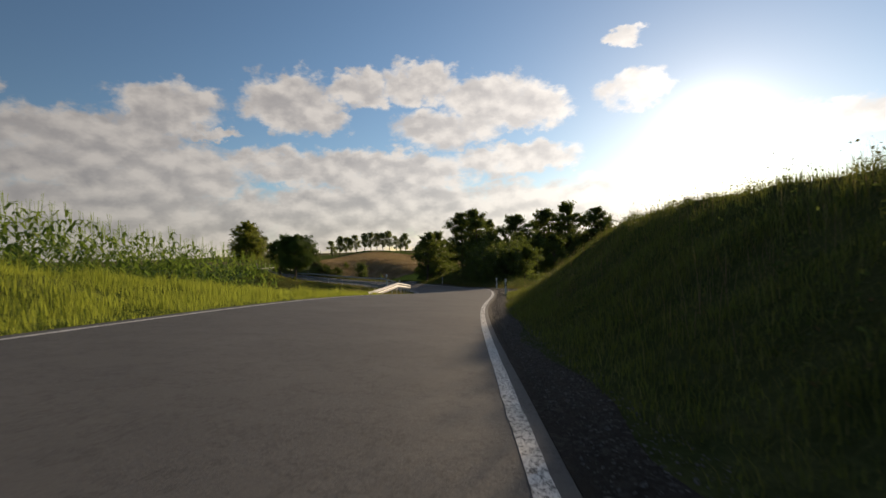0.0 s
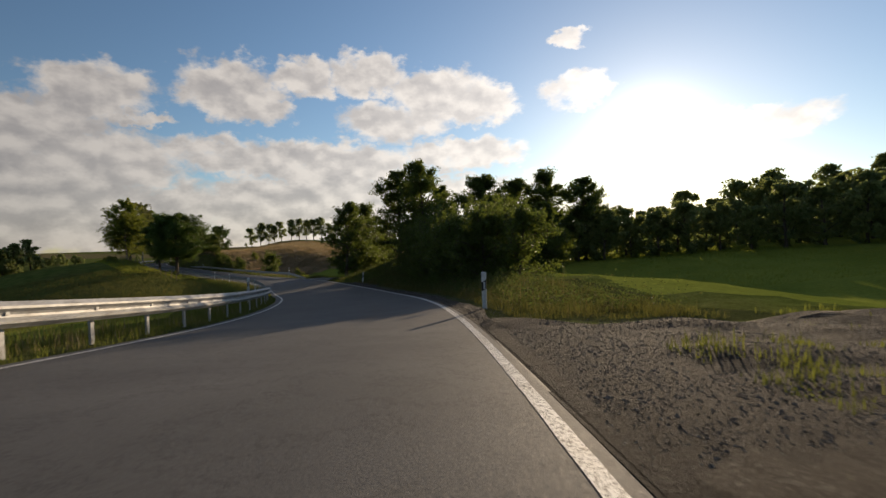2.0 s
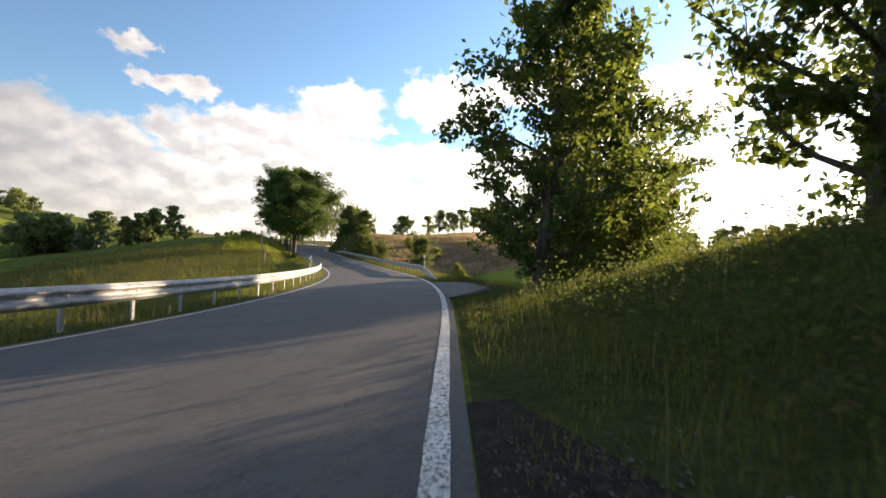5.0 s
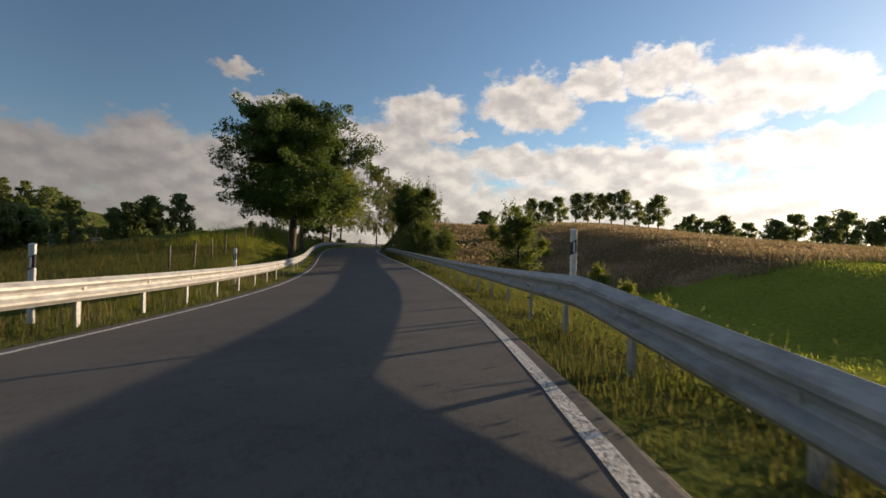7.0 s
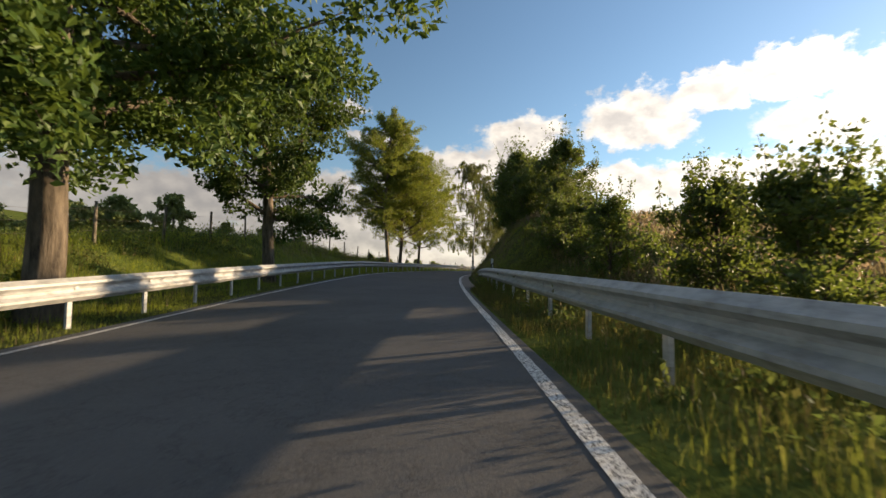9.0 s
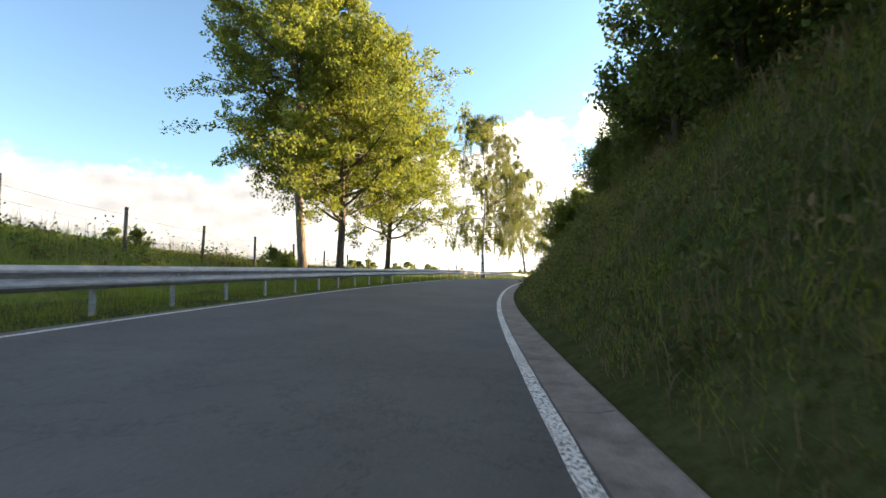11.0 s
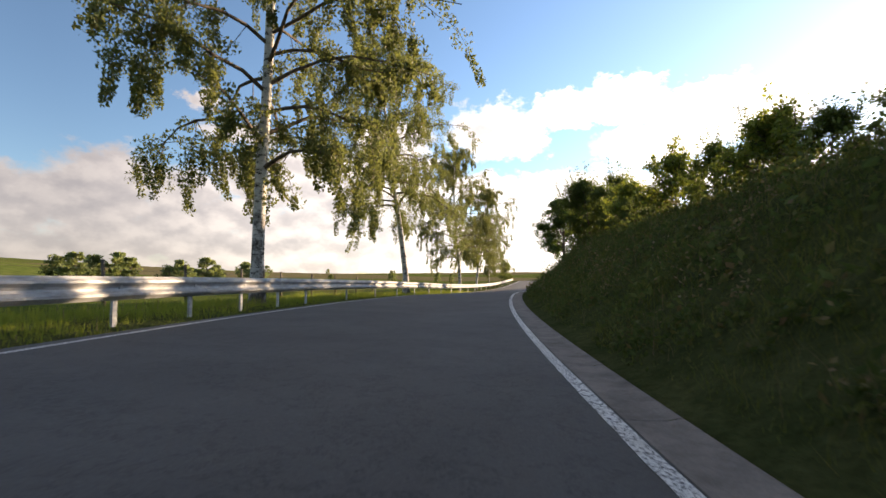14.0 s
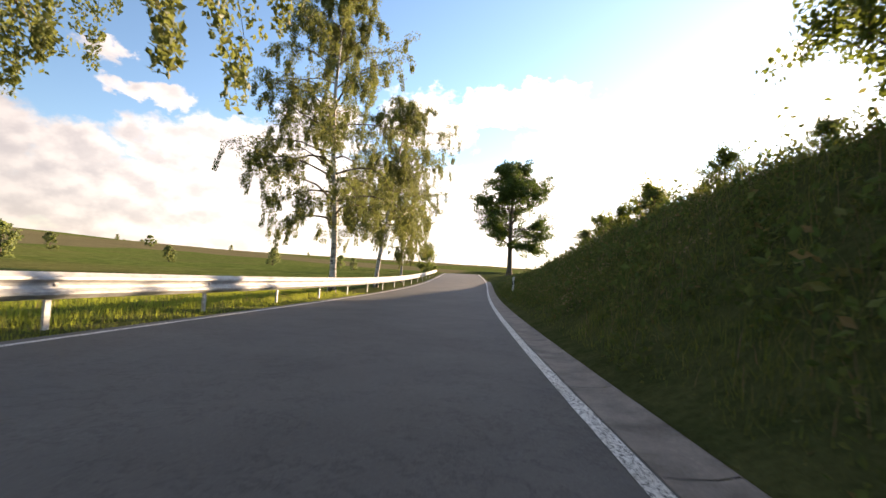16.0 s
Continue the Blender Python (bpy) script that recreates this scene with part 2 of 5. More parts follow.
def make_concrete():
    m, nt, b = material("weathered concrete", 0.85, 0.0, 0.25)
    col = ramp(nt, tex_noise(nt, 3.0, 8.0, 0.65), [(0.3, (0.14, 0.12, 0.103)), (0.55, (0.255, 0.222, 0.193)), (0.8, (0.35, 0.305, 0.265))])
    col = mix(nt, 1.0, col, ramp(nt, tex_noise(nt, 60.0, 3.0, 0.7), [(0.3, (0.7, 0.7, 0.7)), (0.7, (1, 1, 1))]), "MULTIPLY")
    nt.links.new(col, b.inputs["Base Color"])
    bump(nt, b, tex_noise(nt, 45.0, 4.0, 0.7), 0.4, 0.006)
    return m


def make_ground():
    m, nt, b = material("grassland", 1.0, 0.0, 0.0)
    broad = tex_noise(nt, 0.035, 5.0, 0.6)
    mid = tex_noise(nt, 0.6, 6.0, 0.65)
    fine = tex_noise(nt, 9.0, 5.0, 0.7)
    green = ramp(nt, mid, [(0.28, (0.050, 0.070, 0.020)), (0.5, (0.105, 0.138, 0.034)), (0.72, (0.165, 0.185, 0.058))])
    straw = ramp(nt, fine, [(0.35, (0.10, 0.085, 0.035)), (0.7, (0.20, 0.175, 0.075))])
    col = mix(nt, ramp(nt, broad, [(0.45, (0, 0, 0)), (0.68, (0.55,) * 3)]), green, straw)
    col = mix(nt, 1.0, col, ramp(nt, fine, [(0.3, (0.6, 0.6, 0.6)), (0.65, (1.1, 1.1, 1.1))]), "MULTIPLY")
    nt.links.new(col, b.inputs["Base Color"])
    bump(nt, b, mix(nt, 0.5, fine, mid), 1.0, 0.12)
    return m


def field_material(name, dark, light, scale=0.25, fine_scale=6.0, depth=0.1):
    m, nt, b = material(name, 1.0, 0.0, 0.0)
    col = ramp(nt, tex_noise(nt, scale, 6.0, 0.65), [(0.3, dark), (0.7, light)])
    fine = tex_noise(nt, fine_scale, 5.0, 0.7)
    col = mix(nt, 1.0, col, ramp(nt, fine, [(0.3, (0.62, 0.62, 0.62)), (0.68, (1.1, 1.1, 1.1))]), "MULTIPLY")
    nt.links.new(col, b.inputs["Base Color"])
    bump(nt, b, fine, 1.0, depth)
    return m


def make_steel():
    m, nt, b = material("dull galvanised steel", 0.58, 0.30, 0.3)
    col = ramp(nt, tex_noise(nt, 7.0, 6.0, 0.7), [(0.3, (0.34, 0.345, 0.35)), (0.7, (0.52, 0.515, 0.50))])
    streak = tex_noise(nt, 2.2, 6.0, 0.7, (1, 1, 6))
    col = mix(nt, 1.0, col, ramp(nt, streak, [(0.3, (0.62, 0.60, 0.56)), (0.55, (1, 1, 1))]), "MULTIPLY")
    nt.links.new(col, b.inputs["Base Color"])
    nt.links.new(ramp(nt, tex_noise(nt, 14.0, 4.0), [(0.3, (0.52,) * 3), (0.7, (0.70,) * 3)]), b.inputs["Roughness"])
    return m


def make_plain(name, a, c, scale=5.0, rough=0.6, spec=0.3, metal=0.0, bumps=0.15):
    m, nt, b = material(name, rough, metal, spec)
    f = tex_noise(nt, scale, 6.0, 0.7)
    nt.links.new(ramp(nt, f, [(0.3, a), (0.65, c)]), b.inputs["Base Color"])
    bump(nt, b, f, bumps, 0.01)
    return m


def make_bark(name, dark, light, scale=6.0):
    m, nt, b = material(name, 0.92, 0.0, 0.15)
    f = tex_noise(nt, scale, 7.0, 0.72, (1, 1, 0.22))
    nt.links.new(ramp(nt, f, [(0.34, dark), (0.62, light)]), b.inputs["Base Color"])
    bump(nt, b, f, 1.0, 0.05)
    return m


def make_birch_bark():
    m, nt, b = material("birch bark", 0.75, 0.0, 0.2)
    f = tex_noise(nt, 3.0, 7.0, 0.75, (1, 1, 2.6))
    big = tex_noise(nt, 1.5, 5.0, 0.7, (1, 1, 0.8))
    col = ramp(nt, f, [(0.40, (0.03, 0.027, 0.024)), (0.45, (0.46, 0.43, 0.39)), (0.7, (0.72, 0.69, 0.63))])
    tc = nt.nodes.new("ShaderNodeTexCoord")
    sep = nt.nodes.new("ShaderNodeSeparateXYZ")
    nt.links.new(tc.outputs["Object"], sep.inputs[0])
    mr = nt.nodes.new("ShaderNodeMapRange")
    mr.inputs["From Min"].default_value, mr.inputs["From Max"].default_value = 0.0, 5.0
    mr.inputs["To Min"].default_value, mr.inputs["To Max"].default_value = 0.13, -0.10
    nt.links.new(sep.outputs[2], mr.inputs["Value"])
    add = nt.nodes.new("ShaderNodeMath")
    nt.links.new(mr.outputs[0], add.inputs[0])
    nt.links.new(big, add.inputs[1])
    rough_bark = ramp(nt, add.outputs[0], [(0.50, (0, 0, 0)), (0.62, (1, 1, 1))])
    col = mix(nt, rough_bark, col, ramp(nt, tex_noise(nt, 9.0, 6.0, 0.7, (1, 1, 0.3)), [(0.35, (0.030, 0.026, 0.022)), (0.7, (0.16, 0.13, 0.11))]))
    nt.links.new(col, b.inputs["Base Color"])
    bump(nt, b, mix(nt, 0.5, f, big), 0.9, 0.04)
    return m


STONE = make_plain("broken stone", (0.06, 0.055, 0.05), (0.20, 0.19, 0.175), 20.0, 0.85, 0.25)
ASPHALT, PAINT, GRAVEL, CONCRETE, GROUND, STEEL = make_asphalt(), make_paint(), make_gravel(), make_concrete(), make_ground(), make_steel()
MEADOW = field_material("bright mown meadow", (0.17, 0.215, 0.038), (0.27, 0.305, 0.06), 0.12, 5.0, 0.06)
HEATH = field_material("heather and dry grass", (0.21, 0.14, 0.085), (0.38, 0.27, 0.155), 0.35, 3.0, 0.07)
STUBBLE = field_material("stubble field", (0.14, 0.122, 0.062), (0.20, 0.172, 0.09), 0.06, 2.0, 0.05)
DIRT = field_material("trodden track earth", (0.07, 0.06, 0.045), (0.15, 0.135, 0.105), 0.8, 14.0, 0.04)
WHITE_PLASTIC = make_plain("weathered white plastic", (0.50, 0.50, 0.48), (0.76, 0.76, 0.74), 9.0, 0.5, 0.4)
BLACK_PLASTIC = make_plain("matt black band", (0.012, 0.012, 0.013), (0.03, 0.03, 0.032), 8.0, 0.5, 0.4)
REFLECTOR = make_plain("pale reflector lens", (0.50, 0.52, 0.54), (0.72, 0.73, 0.74), 60.0, 0.2, 0.6)
OLD_WOOD = make_bark("grey fence wood", (0.06, 0.05, 0.04), (0.24, 0.20, 0.155), 14.0)
WIRE = make_plain("rusty wire", (0.10, 0.07, 0.05), (0.22, 0.19, 0.17), 30.0, 0.6, 0.4, 0.6)
BARK = make_bark("oak bark", (0.035, 0.028, 0.022), (0.17, 0.135, 0.10))
BARK_PALE = make_bark("lime bark", (0.07, 0.055, 0.04), (0.27, 0.21, 0.15))
BIRCH_BARK = make_birch_bark()
LEAF_OAK = leafy("oak leaves", [(0.0, (0.028, 0.054, 0.013)), (0.5, (0.055, 0.100, 0.022)), (1.0, (0.100, 0.145, 0.032))], (0.20, 0.28, 0.045), 0.34)
LEAF_LIME = leafy("yellowing lime leaves", [(0.0, (0.055, 0.092, 0.018)), (0.5, (0.105, 0.150, 0.026)), (0.88, (0.165, 0.185, 0.036)), (1.0, (0.27, 0.21, 0.05))], (0.44, 0.48, 0.06), 0.48)
LEAF_BIRCH = leafy("birch leaves", [(0.0, (0.040, 0.060, 0.020)), (0.6, (0.080, 0.105, 0.032)), (0.92, (0.13, 0.14, 0.045)), (1.0, (0.22, 0.18, 0.06))], (0.36, 0.38, 0.09), 0.45)
LEAF_HEDGE = leafy("hedge leaves", [(0.0, (0.020, 0.036, 0.012)), (0.6, (0.046, 0.074, 0.022)), (1.0, (0.095, 0.115, 0.034))], (0.34, 0.42, 0.06), 0.42)
# far leaves are lighter than near ones: haze and sunlight put into their colour
LEAF_FAR = leafy("haze-paled distant foliage", [(0.0, (0.080, 0.110, 0.042)), (0.6, (0.135, 0.170, 0.064)), (1.0, (0.20, 0.21, 0.085))], (0.42, 0.48, 0.14), 0.5)
BLADE = leafy("grass blades", [(0.0, (0.050, 0.072, 0.020)), (0.5, (0.090, 0.120, 0.034)), (0.88, (0.14, 0.15, 0.050)), (1.0, (0.23, 0.18, 0.09))], (0.34, 0.38, 0.06), 0.46, 0.6, 0.08, patchy=0.35)
MEADOW_BLADE = leafy("meadow grass blades", [(0.0, (0.10, 0.14, 0.024)), (0.6, (0.165, 0.20, 0.035)), (1.0, (0.23, 0.245, 0.055))], (0.52, 0.58, 0.07), 0.55, 0.6, 0.05)
# dry, dull grass; its darker tone also carries painted shade
DULL_BLADE = leafy("dull verge grass", [(0.0, (0.040, 0.052, 0.014)), (0.5, (0.080, 0.090, 0.026)), (0.85, (0.13, 0.11, 0.044)), (1.0, (0.19, 0.13, 0.06))], (0.30, 0.30, 0.07), 0.38, 0.7, 0.05, patchy=0.7)
WEED = leafy("weed leaves", [(0.0, (0.050, 0.082, 0.026)), (0.55, (0.098, 0.142, 0.046)), (0.85, (0.155, 0.168, 0.060)), (1.0, (0.19, 0.11, 0.06))], (0.22, 0.28, 0.06), 0.38, 0.65, 0.06, patchy=0.3)
STRAW = leafy("dry grass stalks", [(0.0, (0.13, 0.11, 0.05)), (0.5, (0.21, 0.165, 0.085)), (1.0, (0.24, 0.15, 0.095))], (0.36, 0.29, 0.13), 0.42)
CORN = leafy("maize leaves", [(0.0, (0.060, 0.115, 0.020)), (0.6, (0.105, 0.175, 0.032)), (1.0, (0.18, 0.22, 0.055))], (0.32, 0.44, 0.06), 0.48)
HEATHER = leafy("heather tufts", [(0.0, (0.22, 0.145, 0.095)), (0.5, (0.34, 0.23, 0.14)), (0.85, (0.46, 0.35, 0.21)), (1.0, (0.15, 0.18, 0.06))], (0.62, 0.45, 0.25), 0.55)
BANK = field_material("weedy bank earth", (0.055, 0.072, 0.026), (0.120, 0.128, 0.052), 1.4, 11.0, 0.12)
ROOF = make_plain("weathered dark roofing", (0.05, 0.045, 0.042), (0.11, 0.10, 0.095), 1.5, 0.9, 0.2)
FAR_WALL = make_plain("pale render", (0.34, 0.33, 0.31), (0.48, 0.46, 0.43), 0.6, 0.9, 0.2)

# ---- mesh helpers ----
def grid_mesh(name, verts, faces, mats, face_mats=None, smooth=False):
    """A mesh object from arrays: verts (n, 3), faces a list of (k, 3) or (k, 4) index arrays."""
    me = bpy.data.meshes.new(name)
    verts = np.asarray(verts, np.float32)
    me.vertices.add(len(verts))
    me.vertices.foreach_set("co", verts.ravel())
    loops = np.concatenate([np.asarray(f, np.int32).ravel() for f in faces])
    sizes = np.concatenate([np.full(len(f), np.asarray(f).shape[1], np.int32) for f in faces])
    me.loops.add(len(loops))
    me.loops.foreach_set("vertex_index", loops)
    me.polygons.add(len(sizes))
    starts = np.concatenate([[0], np.cumsum(sizes)[:-1]]).astype(np.int32)
    me.polygons.foreach_set("loop_start", starts)
    for m in mats if isinstance(mats, (list, tuple)) else [mats]:
        me.materials.append(m)
    if face_mats is not None:
        me.polygons.foreach_set("material_index", np.asarray(face_mats, np.int32))
    me.polygons.foreach_set("use_smooth", np.full(len(sizes), smooth, bool))
    me.update(calc_edges=True)
    return me


def sheet_faces(rows, cols):
    i = np.arange(rows - 1)[:, None] * cols + np.arange(cols - 1)
    i = i.ravel()
    return np.stack([i, i + 1, i + cols + 1, i + cols], 1)


def part(name, me, parent=None, label="", m=None):
    """Links a mesh as one object, under a thing or a part."""
    ob = new(name, me)
    if parent is not None:
        ob.parent = parent
    if m is not None:
        ob.matrix_basis = m
    if label:
        tagged(ob, label)
    return ob


def bm_mesh(name, bm, mat, smooth=False):
    me = bpy.data.meshes.new(name)
    bm.to_mesh(me)
    bm.free()
    me.materials.append(mat)
    if smooth:
        me.polygons.foreach_set("use_smooth", np.full(len(me.polygons), True, bool))
    return me


def box(bm, x0, x1, y0, y1, z0, z1, bevel=0.0):
    r = bmesh.ops.create_cube(bm, size=1.0)
    bmesh.ops.scale(bm, vec=(x1 - x0, y1 - y0, z1 - z0), verts=r["verts"])
    bmesh.ops.translate(bm, vec=((x0 + x1) / 2, (y0 + y1) / 2, (z0 + z1) / 2), verts=r["verts"])
    if bevel:
        es = list({e for v in r["verts"] for e in v.link_edges})
        bmesh.ops.bevel(bm, geom=es, offset=bevel, segments=2, affect="EDGES")


# ---- the road's line: x, y, z and cross fall (right side lower) at about 15 m steps ----
LINE = [
    (-5.52, -42.56, 2.50, 0.030),
    (-4.34, -28.52, 1.64, 0.035),
    (-3.57, -14.30, 0.83, 0.045),
    (-3.17, 0.13, 0.06, 0.063),
    (-2.59, 14.76, -0.75, 0.074),
    (-0.97, 29.00, -1.71, 0.028),
    (-0.52, 43.06, -2.71, -0.032),
    (-2.36, 57.11, -3.62, -0.023),
    (-6.32, 71.09, -4.28, -0.079),
    (-10.79, 85.41, -4.81, -0.083),
    (-16.65, 99.30, -5.18, -0.057),
    (-24.25, 112.52, -5.40, -0.041),
    (-33.31, 124.75, -5.23, -0.045),
    (-43.14, 136.37, -4.72, -0.010),
    (-52.47, 148.19, -4.30, 0.029),
    (-61.00, 160.25, -4.09, 0.046),
    (-68.36, 172.85, -3.87, 0.043),
    (-74.64, 185.99, -3.68, 0.036),
    (-79.64, 199.63, -3.65, 0.019),
    (-83.47, 213.56, -3.73, -0.016),
    (-86.41, 227.77, -4.02, -0.026),
    (-88.95, 242.14, -4.21, -0.023),
    (-91.32, 256.50, -4.15, -0.016),
    (-93.92, 270.79, -3.86, -0.013),
    (-99.80, 298.68, -3.38, -0.011),
]


def spline(points, per=30):
    """A smooth curve through the points, at `per` steps a span."""
    p = np.array(points, float)
    p = np.vstack([2 * p[0] - p[1], p, 2 * p[-1] - p[-2]])
    t = np.linspace(0, 1, per, endpoint=False)[:, None]
    out = []
    for a, b, c, d in zip(p[:-3], p[1:-2], p[2:-1], p[3:]):
        out.append(0.5 * (2 * b + (c - a) * t + (2 * a - 5 * b + 4 * c - d) * t**2 + (3 * b - a - 3 * c + d) * t**3))
    return np.vstack(out + [p[-2][None]])


def running(x):
    k = np.ones(21) / 21
    return np.convolve(np.pad(x, 10, mode="reflect", reflect_type="odd"), k, "valid")


RC = spline(LINE)
RC = np.stack([running(c) for c in RC.T], 1)
RS = np.r_[0, np.cumsum(np.hypot(*np.diff(RC[:, :2], axis=0).T))]
RS -= RS[np.argmin(RC[:, 1] ** 2)]           # s = 0 where the walk begins
RF = np.gradient(RC[:, :2], RS, axis=0)
RF /= np.linalg.norm(RF, axis=1)[:, None]
S_MIN, S_MAX = float(RS[0]), float(RS[-1])
HALF = 3.0                                     # half the width between the edge lines


def along(s):
    """x, y, z, cross fall and the forward direction at distance s."""
    c = [np.interp(s, RS, RC[:, k]) for k in range(4)]
    f = [np.interp(s, RS, RF[:, k]) for k in range(2)]
    return (*c, *f)


def road_xy(s, u):
    x, y, z, b, fx, fy = along(s)
    return x + fy * u, y - fx * u


def road_z(s, u):
    x, y, z, b, fx, fy = along(s)
    return z - b * np.clip(u, -4.5, 4.5)


def nearest(x, y):
    """Distance s along the road and offset u to its right, of places in the plan."""
    x, y = np.asarray(x, float).ravel(), np.asarray(y, float).ravel()
    step = slice(None, None, 4)
    px, py, ps, pf = RC[step, 0], RC[step, 1], RS[step], RF[step]
    s, u = np.empty(len(x)), np.empty(len(x))
    for i in range(0, len(x), 20000):
        a, b = x[i : i + 20000], y[i : i + 20000]
        k = ((a[:, None] - px) ** 2 + (b[:, None] - py) ** 2).argmin(1)
        dx, dy = a - px[k], b - py[k]
        ahead = dx * pf[k, 0] + dy * pf[k, 1]
        s[i : i + 20000] = ps[k] + ahead
        side = dx * pf[k, 1] - dy * pf[k, 0]
        u[i : i + 20000] = np.where((k == 0) | (k == len(px) - 1), np.sign(side) * np.hypot(dx, dy), side)
    return s, u


def smooth(x, a, b):
    t = np.clip((x - a) / (b - a), 0, 1)
    return t * t * (3 - 2 * t)


def rolling(x, y, size, seed):
    """Gentle unevenness, as a sum of a few waves."""
    g = np.random.default_rng(seed)
    z = 0
    for k in range(7):
        a, ph, w = g.uniform(0, 6.28), g.uniform(0, 6.28), size * g.uniform(0.5, 1.6)
        z = z + np.sin((x * np.cos(a) + y * np.sin(a)) * 6.28 / w + ph) / 7
    return z


def bell(x, y, cx, cy, rx, ry, turn=0.0):
    c, s = np.cos(radians(turn)), np.sin(radians(turn))
    dx, dy = x - cx, y - cy
    return np.exp(-(((dx * c + dy * s) / rx) ** 2 + ((-dx * s + dy * c) / ry) ** 2))


# The land beyond the dip is laid out in a plan of its own, turned a little about the dip.
TURN, DIP, SHIFT = radians(3.5), (-8.5, 79.0), (1.43, 0.44)


def beyond(x, y, share=1.0):
    """A place in that plan, as a place in the world."""
    a, dx, dy = TURN * share, x - DIP[0], y - DIP[1]
    return DIP[0] + dx * math.cos(a) + dy * math.sin(a) + SHIFT[0] * share, DIP[1] - dx * math.sin(a) + dy * math.cos(a) + SHIFT[1] * share


def plan(x, y):
    """A place in the world, as a place in that plan; unchanged before the dip."""
    dx, dy = x - DIP[0] - SHIFT[0], y - DIP[1] - SHIFT[1]
    px, py = DIP[0] + dx * math.cos(TURN) - dy * math.sin(TURN), DIP[1] + dx * math.sin(TURN) + dy * math.cos(TURN)
    w = smooth(y, 72.0, 96.0)
    return x + (px - x) * w, y + (py - y) * w


def country(x, y):
    """The land away from the road."""
    x, y = plan(x, y)
    z = -6.0 + 0.8 * rolling(x, y, 90, 3)
    q = -0.92 * x + 0.39 * y
    z = z + 6 * smooth(q, 260, 950) + 30 * bell(x, y, -900, 330, 360, 330)   # far ridge
    z = z + 17 * bell(x, y, -235, 120, 95, 55)                             # hill across the valley
    z = z + 12 * smooth(y - 0.2 * x, 420, 1500) + 8 * smooth(y, 1500, 3200)
    z = z + 7.5 * bell(x, y, -215, 200, 70, 70)                            # its shoulder
    z = z - 4.0 * bell(x, y, -92, 128, 26, 30)
    z = z - 4.0 * bell(x, y, -62, 80, 36, 45)                                # valley floor
    z = z + 2.0 * bell(x, y, -46, 122, 10, 14, 30)                           # knoll below the oak
    z = z + 24 * bell(x, y, 190, 190, 120, 150) + 20 * smooth(x + 0.2 * y, 170, 500)   # wooded hill
    z = z + 4.9 * bell(x, y, -40, 168, 25, 36, 20) + 8.0 * bell(x, y, -46, 222, 34, 36)   # heather hill
    z = z - 0.9 * bell(x, y, 22, 110, 30, 36)                                # meadow hollow
    return z


def table(s, *pairs):
    return np.interp(s, [p[0] for p in pairs], [p[1] for p in pairs])


